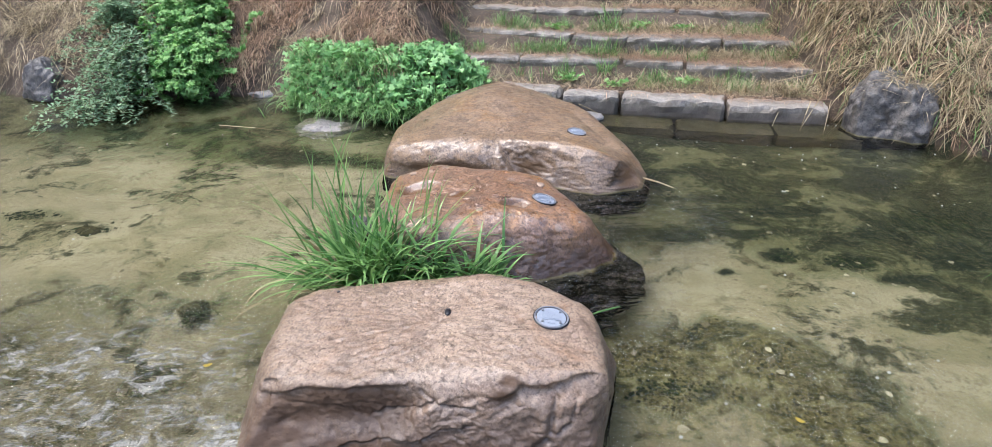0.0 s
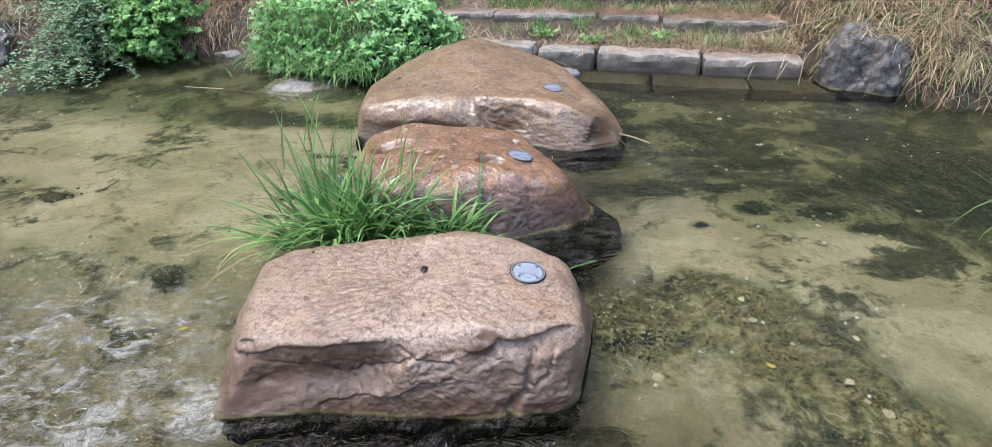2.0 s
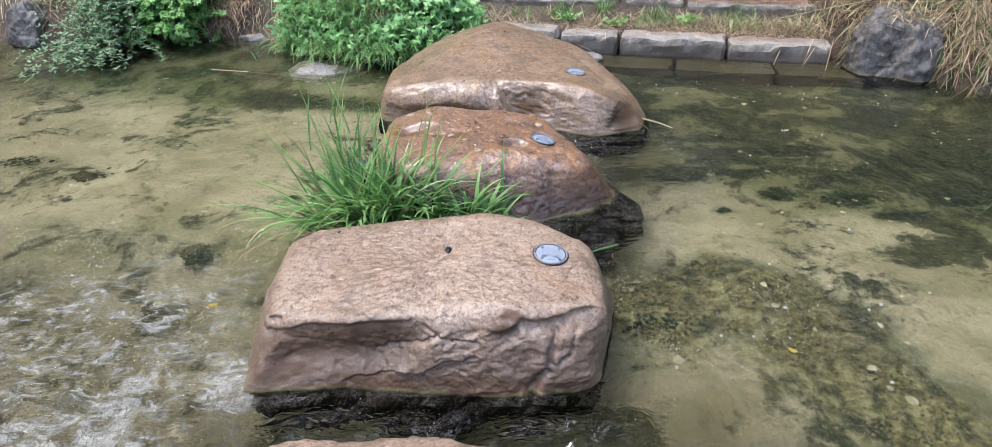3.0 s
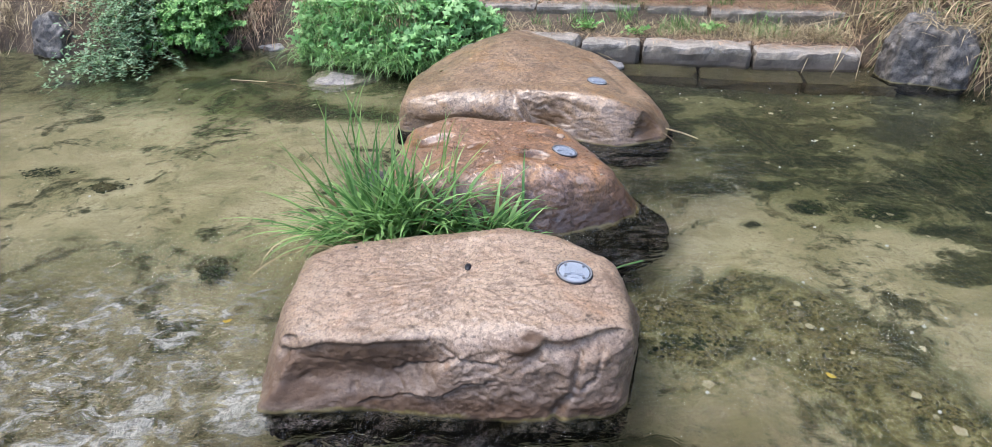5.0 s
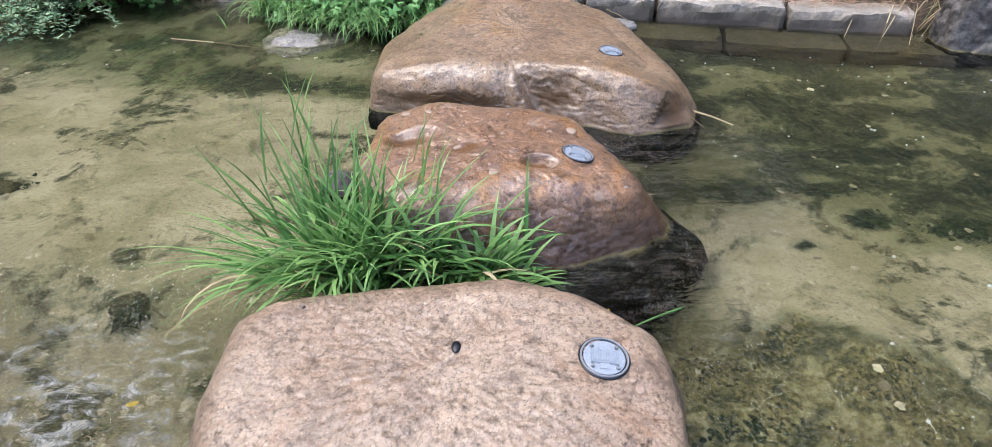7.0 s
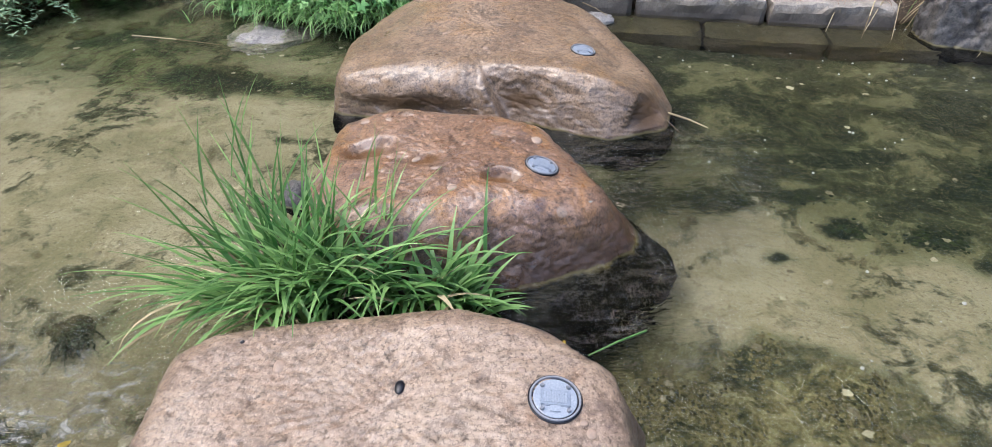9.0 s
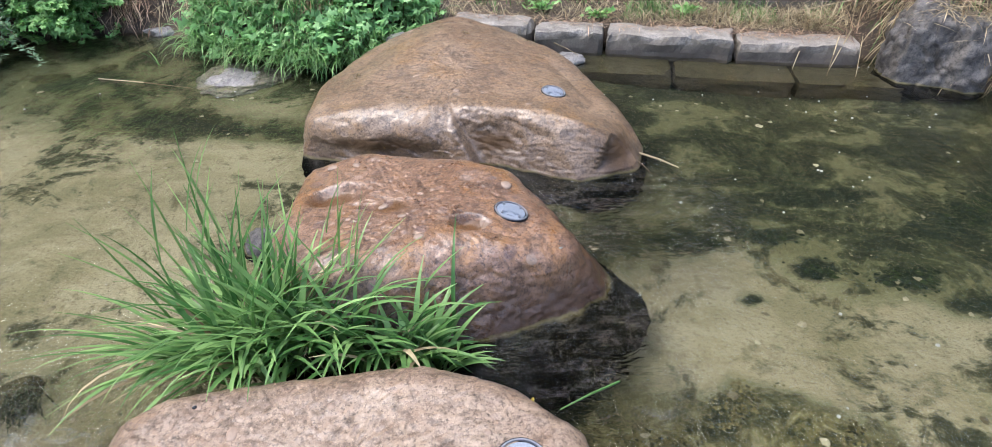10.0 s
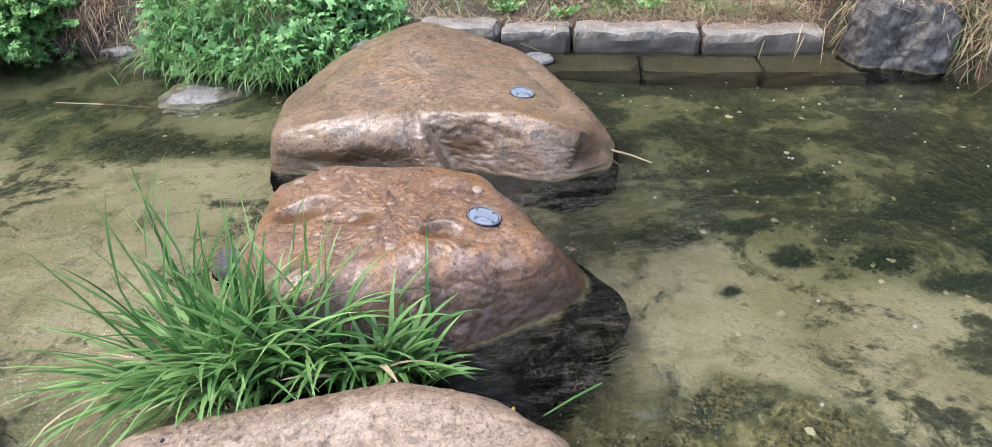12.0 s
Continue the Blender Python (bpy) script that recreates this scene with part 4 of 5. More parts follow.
# ---- blades and leaves ----
class Blades:
    """Collects thin strips and leaves into one mesh."""

    def __init__(self, seed):
        self.v, self.f, self.rnd = [], [], random.Random(seed)

    def blade(self, root, heading, lift, length, width, droop, seg=6, fold=0.25):
        """A tapering blade that leaves its root at the angle lift and bends over by droop."""
        p, step = Vector(root), length / seg
        side = Vector((-math.sin(heading), math.cos(heading), 0))
        start = len(self.v)
        for i in range(seg + 1):
            t = i / seg
            a = lift - droop * t ** 1.4
            w = width * 0.5 * (0.55 + 0.9 * t if t < 0.35 else 1 - ((t - 0.35) / 0.65) ** 1.6) * (0.86 if t < 0.35 else 0.865)
            w = max(w, width * 0.03)
            along = Vector((math.cos(heading) * math.cos(a), math.sin(heading) * math.cos(a), math.sin(a)))
            up = side.cross(along)
            self.v += [p - side * w + up * -w * fold, p.copy(), p + side * w + up * -w * fold]
            p = p + along * step
        for i in range(seg):
            b = start + i * 3
            self.f += [(b, b + 1, b + 4, b + 3), (b + 1, b + 2, b + 5, b + 4)]

    def leaf(self, root, heading, lift, length, width, bend=0.5, lobes=False):
        """A folded leaf of a few faces."""
        along = Vector((math.cos(heading) * math.cos(lift), math.sin(heading) * math.cos(lift), math.sin(lift)))
        side = Vector((-math.sin(heading), math.cos(heading), 0)).normalized()
        tilt = self.rnd.uniform(-0.5, 0.5)
        up = side.cross(along)
        side = side * math.cos(tilt) + up * math.sin(tilt)
        up = side.cross(along)
        s, r = len(self.v), Vector(root)
        mid1, mid2 = r + along * length * 0.4, r + along * length * 0.75 - up * length * 0.1 * bend
        tip = r + along * length - up * length * 0.3 * bend
        w = width * 0.5
        self.v += [r, mid1 + side * w - up * w * 0.3, mid1, mid1 - side * w - up * w * 0.3, mid2 + side * w * 0.7 - up * w * 0.3, mid2, mid2 - side * w * 0.7 - up * w * 0.3, tip]
        self.f += [(s, s + 1, s + 2), (s, s + 2, s + 3), (s + 1, s + 4, s + 5, s + 2), (s + 2, s + 5, s + 6, s + 3), (s + 4, s + 7, s + 5), (s + 5, s + 7, s + 6)]

    def lobed(self, root, heading, lift, length, roll=0.0):
        """A broad five-lobed leaf, its lobes bent a little down."""
        along = Vector((math.cos(heading) * math.cos(lift), math.sin(heading) * math.cos(lift), math.sin(lift)))
        side = Vector((-math.sin(heading), math.cos(heading), 0))
        up = along.cross(side)
        side = side * math.cos(roll) + up * math.sin(roll)
        up = along.cross(side)
        s, r = len(self.v), Vector(root)
        self.v.append(r + along * length * 0.18)
        for i in range(11):
            a = (i - 5) * 0.46
            reach = length * ((0.50, 0.86, 1.0)[2 - abs(i - 5) // 2] if (i - 5) % 2 == 0 else 0.52) * self.rnd.uniform(0.88, 1.08)
            self.v.append(r + along * reach * math.cos(a) + side * reach * 0.9 * math.sin(a) - up * reach * 0.22)
        self.f += [(s, s + i + 1, s + i + 2) for i in range(10)]

    def stalk(self, a, b, r0, r1, sides=4):
        a, b = Vector(a), Vector(b)
        d = (b - a).normalized()
        u = d.orthogonal().normalized()
        w = d.cross(u)
        s = len(self.v)
        for p, r in ((a, r0), (b, r1)):
            for i in range(sides):
                t = 2 * math.pi * i / sides
                self.v.append(p + (u * math.cos(t) + w * math.sin(t)) * r)
        for i in range(sides):
            self.f.append((s + i, s + (i + 1) % sides, s + sides + (i + 1) % sides, s + sides + i))

    def mesh(self, name, material):
        return mesh_of(name, self.v, self.f, material)


def grass_clump():
    """The big tuft growing between the first and second stones."""
    rnd = random.Random(5)
    ob = tagged(new("grass_clump"), "lush green tuft of long arching grass between stepping stones", "grass clump")
    rest, made = Blades(5), 0

    def grow(root, *shape_of, dead=False):
        nonlocal made
        made += 1
        if made % 2 == 0 and made < 600 or dead:
            one = Blades(made)
            one.blade(root, *shape_of)
            m = M_STRAW if dead else M_GRASS
            part("blade", one.mesh("blade", m), m, ob, "straw-yellow dead blade" if dead else "")
        else:
            rest.blade(root, *shape_of)

    # centre, spread, count, heading and its spread, lift, length, droop
    for cx, cy, sx, sy, count, head, hs, l0, l1, len0, len1, d0, d1, wide in (
            (-0.54, 2.48, 0.11, 0.06, 48, 1.9, 1.4, 1.15, 1.50, 0.42, 0.70, 0.2, 1.0, 0.8),
            (-0.50, 2.46, 0.13, 0.06, 56, -1.6, 1.6, 1.15, 1.48, 0.38, 0.60, 0.6, 1.8, 1.0),
            (-0.66, 2.44, 0.13, 0.08, 46, 3.2, 0.6, 0.50, 1.2, 0.38, 0.66, 0.5, 1.6, 0.65),
            (-0.58, 2.42, 0.16, 0.07, 80, -2.5, 1.0, 1.0, 1.45, 0.34, 0.58, 0.9, 2.5, 1.0),
            (-0.36, 2.43, 0.18, 0.07, 92, -1.7, 1.8, 1.1, 1.52, 0.34, 0.54, 0.8, 2.6, 1.1),
            (-0.12, 2.42, 0.13, 0.06, 76, -1.3, 1.8, 1.0, 1.5, 0.26, 0.43, 0.6, 2.2, 1.15),
            (0.00, 2.40, 0.07, 0.05, 36, -0.4, 1.3, 0.9, 1.45, 0.20, 0.34, 0.5, 1.8, 1.1),
            (-0.36, 2.52, 0.20, 0.06, 60, 0.9, 1.9, 1.1, 1.5, 0.34, 0.54, 0.6, 1.9, 1.05)):
        for i in range(count):
            x, y = cx + rnd.gauss(0, sx * 0.6), cy + rnd.gauss(0, sy * 0.6)
            grow((x, y, -0.03), head + rnd.gauss(0, hs), rnd.uniform(l0, l1), rnd.uniform(len0, len1), wide * rnd.uniform(0.014, 0.030), rnd.uniform(d0, d1), 9, dead=rnd.random() < 0.05)
    for x, y, h, head, lean in ((-0.64, 2.50, 0.80, 1.9, 1.47), (-0.60, 2.50, 0.70, 0.8, 1.45), (-0.66, 2.48, 0.74, 2.6, 1.40), (-0.30, 2.56, 0.62, 1.2, 1.42), (-0.27, 2.55, 0.55, 0.9, 1.38), (-0.75, 2.45, 0.62, 2.9, 1.2)):
        grow((x, y, 0), head, lean, h, 0.012, 0.18, 9)
        for k in range(3):
            t = 0.3 + 0.2 * k
            grow((x + 0.02 * math.cos(head) * t, y + 0.02 * math.sin(head) * t, h * t), head + rnd.uniform(-2, 2), 1.25, 0.28, 0.011, 0.5, 6)
    tagged(part("foliage", rest.mesh("foliage", M_GRASS), M_GRASS, ob), kind="stuff")
    return ob


grass_clump()


def herb_bush():
    """Dense lobed herbs over drooping grass on the shore beside the last stone."""
    rnd = random.Random(8)
    leaves, grass, stems = Blades(8), Blades(9), Blades(10)
    front = lambda x: float(np.interp(x, [-2.0, -1.5, -0.9, -0.2], [5.55, 5.25, 5.0, 5.35]))

    def canopy(x, v):
        """Height of the leaves over the shore line, hummocked."""
        u = (x + 1.95) / 1.75
        h = (0.17 + 0.36 * smooth01(-0.1, 0.9, v)) * smooth01(-0.22, 0.30, u) * smooth01(1.16, 0.82, u)
        return h + 0.15 * noise.noise(Vector((x * 3.6, v * 2.5, 5))) + 0.04 * noise.noise(Vector((x * 11, v * 6, 2)))

    for i in range(700):
        x, v = -1.97 + 1.78 * rnd.random(), rnd.random() ** 0.8
        y = front(x) + 0.10 + 0.62 * v
        base = max(0, ground_height(x, y))
        tip = Vector((x + rnd.uniform(-0.06, 0.06), y - rnd.uniform(0.02, 0.16), max(base + 0.05, canopy(x, v)) + rnd.uniform(-0.05, 0.05)))
        stems.stalk((x, y, base - 0.03), tip, 0.004, 0.002)
        for j in range(6):
            a = -1.57 + rnd.gauss(0, 1.3)
            c = tip + Vector((rnd.gauss(0, 0.045), rnd.gauss(0, 0.045), -abs(rnd.gauss(0, 0.05))))
            leaves.lobed(c, a, rnd.uniform(-1.0, 0.15), rnd.uniform(0.035, 0.075), rnd.gauss(0, 0.35))
    for i in range(1250):
        x = -1.98 + 1.88 * rnd.random()
        v = rnd.random() ** 1.6
        y = front(x) + 0.02 + 0.40 * v
        z = max(0.0, ground_height(x, y)) + 0.01 + 0.08 * v
        grass.blade((x, y, z), -1.75 + rnd.gauss(0, 0.6), rnd.uniform(0.6, 1.3), rnd.uniform(0.20, 0.42), rnd.uniform(0.008, 0.016), rnd.uniform(1.2, 2.8), 7)
    ob = tagged(new("herb_bush"), "bright green leafy herbs and drooping grass on the shore", "bush")
    tagged(part("foliage", leaves.mesh("foliage", M_NETTLE), M_NETTLE, ob), kind="stuff")
    tagged(part("grass", grass.mesh("grass", M_GRASS), M_GRASS, ob, "long drooping grass"), kind="stuff")
    tagged(part("stem_growth", stems.mesh("stem_growth", M_TWIG), M_TWIG, ob), kind="stuff")


herb_bush()


def leafy_shrub(name, label, material, seed, centre, size, stems_n, leaf, per, drooping, wide=0.4, lobed=False):
    """A shrub of leaning stems with leaves along them, ragged at the outline."""
    rnd = random.Random(seed)
    leaves, wood = Blades(seed), Blades(seed + 1)
    cx, cy, cz = centre
    for i in range(stems_n):
        x0, y0 = cx + rnd.gauss(0, size[0] * 0.35), cy + rnd.gauss(0, size[1] * 0.3)
        a = rnd.uniform(0, 2 * math.pi) if rnd.random() < wide else -1.57 + rnd.gauss(0, 0.25 + wide)
        reach = rnd.uniform(0.4, 1.0) * size[1]
        z0 = max(0.0, ground_height(x0, y0))
        h = rnd.uniform(0.35, 1.0) * size[2]
        prev = Vector((x0, y0, z0))
        for s in range(1, 9):
            t = s / 8
            p = Vector((x0 + math.cos(a) * reach * t, y0 + math.sin(a) * reach * t, z0 + h * (t - drooping * t * t)))
            p += Vector((rnd.gauss(0, 0.015), rnd.gauss(0, 0.015), rnd.gauss(0, 0.015)))
            p.z = max(p.z, 0.02)
            wood.stalk(prev, p, 0.005 * (1.1 - t), 0.005 * (1.0 - t) + 0.0008)
            for k in range(per):
                c = prev.lerp(p, rnd.random())
                if lobed:
                    leaves.lobed(c, -1.57 + rnd.gauss(0, 1.3), rnd.uniform(-1.1, 0.1), rnd.uniform(0.65, 1.2) * leaf[0], rnd.gauss(0, 0.35))
                else:
                    leaves.leaf(c, rnd.uniform(0, 2 * math.pi), rnd.uniform(-0.7, 0.4), rnd.uniform(0.7, 1.2) * leaf[0], rnd.uniform(0.7, 1.2) * leaf[1], rnd.uniform(0.2, 1.4))
            prev = p
    ob = tagged(new(name), label, "shrub")
    tagged(part("foliage", leaves.mesh("foliage", material), material, ob), kind="stuff")
    tagged(part("stem_growth", wood.mesh("stem_growth", M_TWIG), M_TWIG, ob), kind="stuff")


leafy_shrub("willow_shrub", "grey-green small-leaved shrub hanging over the water", M_WILLOW, 21, (-3.66, 6.0, 0), (0.30, 0.85, 1.15), 120, (0.046, 0.017), 9, 1.02, 0.15)
leafy_shrub("willow_shrub", "grey-green narrow-leaved shrub higher on the bank", M_WILLOW, 23, (-3.95, 6.6, 0), (0.28, 0.4, 0.8), 60, (0.046, 0.017), 8, 0.55, 0.3)
leafy_shrub("hop_bush", "bright green climbing plant with broad toothed leaves", M_HOP, 25, (-3.12, 6.12, 0), (0.40, 0.42, 0.75), 170, (0.052, 0.042), 6, 0.68, lobed=True)
leafy_shrub("hop_bush", "bright green climbing plant on the upper bank", M_HOP, 27, (-3.28, 6.7, 0), (0.40, 0.42, 0.8), 120, (0.052, 0.042), 6, 0.6, lobed=True)


def slope_along(x, y, heading):
    e = 0.06
    return math.atan2(ground_height(x + e * math.cos(heading), y + e * math.sin(heading)) - ground_height(x, y), e)


def scatter_straw(name, label, material, seed, count, area, heading, wild, length, width=(0.004, 0.012)):
    """Dead stems lying and hanging over the bank; one sheet of litter nobody could count."""
    rnd = random.Random(seed)
    b = Blades(seed)
    made = 0
    while made < count:
        x, y = rnd.uniform(area[0], area[1]), rnd.uniform(area[2], area[3])
        z = ground_height(x, y)
        if z < 0.03 or fbm((x, y, seed), 1.6) < -0.45:
            continue
        w = steps_weight(x)
        if w > 0.5 and rnd.random() < 0.9:
            continue
        made += 1
        h = heading + rnd.gauss(0, wild)
        lift = slope_along(x, y, h) + abs(rnd.gauss(0, 0.28)) + 0.05
        b.blade((x, y, z + rnd.uniform(0.0, 0.07)), h, lift, rnd.uniform(*length), rnd.uniform(*width), rnd.uniform(0.1, 1.6), 4)
    ob = new(name, b.mesh(name, material))
    return tagged(ob, label, "dry grass", kind="stuff")


def straw_mat(name, label, material, seed, tufts, per, area, heading, wild, length, width=(0.004, 0.009), rise=0.10, droop=(0.3, 1.7)):
    """Matted dead stems in tufts that lie over one another, with dark gaps between."""
    rnd = random.Random(seed)
    b = Blades(seed)
    made = 0
    while made < tufts:
        cx, cy = rnd.uniform(area[0], area[1]), rnd.uniform(area[2], area[3])
        if ground_height(cx, cy) < 0.03 or (steps_weight(cx) > 0.5 and rnd.random() < 0.93) or fbm((cx, cy, seed), 2.2) < -0.30:
            continue
        made += 1
        h = heading + rnd.gauss(0, wild)
        size, lean = rnd.uniform(0.7, 1.3), abs(rnd.gauss(0, 0.35))
        for i in range(rnd.randint(per // 2, per)):
            x, y = cx + rnd.gauss(0, 0.045), cy + rnd.gauss(0, 0.035)
            z = ground_height(x, y)
            if z < 0.01:
                continue
            a = h + rnd.gauss(0, 0.45)
            b.blade((x, y, z + rise * rnd.random()), a, slope_along(x, y, a) + lean + rnd.uniform(-0.05, 0.45), rnd.uniform(*length) * size, rnd.uniform(*width), rnd.uniform(*droop), 5)
    return tagged(new(name, b.mesh(name, material)), label, "dry grass", kind="stuff")


straw_mat("dry_grass", "brown dead grass at the base of the straw bank", M_BROWNSTRAW, 35, 900, 16, (2.6, 5.6, 3.7, 7.6), -2.2, 2.0, (0.06, 0.20), (0.003, 0.008), 0.06, (0.0, 0.9))
straw_mat("dry_grass", "pale straw and dead grass matted over the bank", M_STRAW, 31, 1500, 16, (2.6, 5.6, 3.7, 7.6), -2.6, 1.6, (0.08, 0.26), (0.003, 0.010), 0.08, (0.0, 0.8))
scatter_straw("dry_grass", "loose pale straws lying across the bank", M_STRAW, 40, 2200, (2.2, 5.2, 3.8, 7.2), 2.8, 1.2, (0.15, 0.42), (0.005, 0.010))
straw_mat("dry_grass", "reddish brown dead stems hanging down the bank", M_BROWNSTRAW, 32, 1700, 16, (-3.8, -0.5, 5.3, 8.2), -1.57, 1.3, (0.06, 0.24), (0.003, 0.009), 0.08)
straw_mat("dry_grass", "dry brown and straw grass on the far bank", M_STRAW, 33, 900, 16, (-6.5, -3.2, 5.8, 8.6), -1.57, 1.1, (0.10, 0.34))
straw_mat("dry_grass", "a few pale straws among the brown stems", M_STRAW, 37, 420, 12, (-3.8, -0.5, 5.3, 8.2), -1.6, 1.5, (0.08, 0.26))
scatter_straw("green_grass", "sparse green grass among the straw on the bank", M_GRASS, 34, 3600, (2.4, 5.0, 3.9, 7.6), -1.2, 1.6, (0.08, 0.22), (0.004, 0.009))


def boulder_litter():
    """Straw that has slid down the bank onto the dark boulder."""
    rnd, b = random.Random(39), Blades(39)
    me = dark_boulder.data
    tree = BVHTree.FromPolygons([dark_boulder.matrix_world @ v.co for v in me.vertices], [tuple(p.vertices) for p in me.polygons])
    for i in range(230):
        x, y = rnd.gauss(3.16, 0.13), rnd.gauss(4.82, 0.16)
        hit = tree.ray_cast(Vector((x, y, 3)), Vector((0, 0, -1)))
        if hit[0] is None or hit[1].z < 0.35:
            continue
        b.blade(hit[0] + Vector((0, 0, 0.004)), -1.6 + rnd.gauss(0, 1.0), rnd.uniform(-0.1, 0.35), rnd.uniform(0.08, 0.28), rnd.uniform(0.003, 0.009), rnd.uniform(0.2, 1.0), 4)
    tagged(new("dry_grass", b.mesh("dry_grass", M_STRAW)), "pale straw fallen over the top of the dark boulder", "dry grass", kind="stuff")


boulder_litter()


def step_litter():
    rnd = random.Random(36)
    b = Blades(36)
    for i in range(26000):
        x = rnd.uniform(-0.7, 3.1)
        v = rnd.choice([rnd.uniform(0.25, 0.62), rnd.uniform(0.85, 1.1), rnd.uniform(1.35, 1.7), rnd.uniform(2.0, 2.6)])
        if rnd.random() > 0.22 + 0.78 * smooth01(0.6, 2.2, x):
            continue
        y = kerb_line(x) + v
        b.blade((x, y, ground_height(x, y) + 0.005), rnd.uniform(0, 6.3), rnd.uniform(0.0, 0.9), rnd.uniform(0.05, 0.2), rnd.uniform(0.003, 0.009), rnd.uniform(0.0, 0.9), 3)
    tagged(new("dry_grass", b.mesh("dry_grass", M_STRAW)), "short dry grass littering the step treads", "dry grass", kind="stuff")
    over = Blades(41)
    for row, amount in ((ROW_A, 4600), (ROW_B, 4200), (ROW_C, 3400), (KERB, 900)):
        for i in range(amount):
            x0, y0, x1, y1, z = rnd.choice(row)
            t = rnd.random()
            x = x0 + (x1 - x0) * t
            if rnd.random() > 0.25 + 0.75 * smooth01(0.4, 2.4, x):
                continue
            y = y0 + (y1 - y0) * t + (0.24 * rnd.random() ** 0.6 if row is not KERB else rnd.uniform(0.12, 0.26))
            over.blade((x, y, z + 0.006), rnd.uniform(0, 6.3), rnd.uniform(0.0, 0.5), rnd.uniform(0.05, 0.17), rnd.uniform(0.003, 0.008), rnd.uniform(0.2, 1.2), 3)
    tagged(new("dry_grass", over.mesh("dry_grass", M_BROWNSTRAW)), "dead brown grass fallen over the stone steps", "dry grass", kind="stuff")
    g = Blades(38)
    for i in range(7500):
        x = rnd.uniform(-0.6, 2.9)
        v = rnd.choice([rnd.uniform(0.35, 0.66), rnd.uniform(0.9, 1.14), rnd.uniform(1.4, 1.76)])
        y = kerb_line(x) + v
        if fbm((x, y, 12), 2.2) < 0.12 - 0.25 * smooth01(0.8, 2.2, x):
            continue
        g.blade((x, y, ground_height(x, y)), rnd.uniform(0, 6.3), rnd.uniform(0.5, 1.4), rnd.uniform(0.04, 0.15), rnd.uniform(0.004, 0.008), rnd.uniform(0.2, 1.2), 3)
    tagged(new("green_grass", g.mesh("green_grass", M_GRASS)), "short green grass growing along the step treads", "grass", kind="stuff")


step_litter()


def weed_tuft(x, y, seed, size, leafy):
    rnd = random.Random(seed)
    b = Blades(seed)
    z = ground_height(x, y)
    for i in range(60):
        px, py = x + rnd.gauss(0, size * 0.5), y + rnd.gauss(0, size * 0.25)
        if leafy:
            b.leaf((px, py, z + rnd.uniform(0.01, size * 0.7)), rnd.uniform(0, 6.3), rnd.uniform(-0.2, 0.7), rnd.uniform(0.03, 0.06), rnd.uniform(0.02, 0.04))
        else:
            b.blade((px, py, z - 0.01), rnd.uniform(0, 6.3), rnd.uniform(0.7, 1.45), rnd.uniform(0.5, 1.4) * size * 1.4, rnd.uniform(0.005, 0.010), rnd.uniform(0.3, 1.2), 5)
    m = M_HOP if leafy else M_GRASS
    ob = new("weed")
    tagged(part("foliage", b.mesh("foliage", m), m, ob), kind="stuff")
    tagged(ob, "low broad-leaved green weed on the steps" if leafy else "small green grass tuft growing from the steps", "weed", "weeds on the steps")


for i, (x, y, s, leafy) in enumerate(((0.62, 5.95, 0.14, False), (0.66, 5.80, 0.10, True), (1.02, 5.92, 0.14, False), (1.08, 5.62, 0.09, True), (1.45, 5.72, 0.10, False), (1.75, 5.62, 0.08, True),
                                      (0.40, 6.42, 0.13, False), (0.62, 6.38, 0.12, False), (1.06, 6.22, 0.16, False), (1.55, 6.10, 0.12, False), (1.9, 5.98, 0.10, False),
                                      (0.02, 7.15, 0.14, False), (0.22, 7.08, 0.13, False), (0.62, 6.85, 0.13, True), (0.7, 6.95, 0.10, False), (1.15, 6.92, 0.2, False), (1.5, 6.78, 0.1, True), (1.9, 6.65, 0.09, True),
                                      (2.25, 5.72, 0.10, False), (2.62, 5.15, 0.10, True), (2.45, 6.1, 0.12, False))):
    weed_tuft(x, y, 200 + i, s, leafy)


# ---- marker lights on the stones ----
def lathe(profile, n=40):
    bm = bmesh.new()
    rings = []
    for r, z in profile:
        rings.append([bm.verts.new((r * math.cos(2 * math.pi * i / n), r * math.sin(2 * math.pi * i / n), z)) for i in range(n)])
    for a, b in zip(rings, rings[1:]):
        for i in range(n):
            bm.faces.new((a[i], a[(i + 1) % n], b[(i + 1) % n], b[i]))
    if profile[-1][0] < 0.01:
        bm.faces.new(rings[-1])
    return bm


def box_bm(sx, sy, sz, bevel=0.001, at=(0, 0, 0)):
    bm = bmesh.new()
    bmesh.ops.create_cube(bm, size=1, matrix=Matrix.Translation(at) @ Matrix.Diagonal((sx, sy, sz, 1)))
    bmesh.ops.bevel(bm, geom=bm.edges[:], offset=bevel, segments=2, affect="EDGES")
    return bm


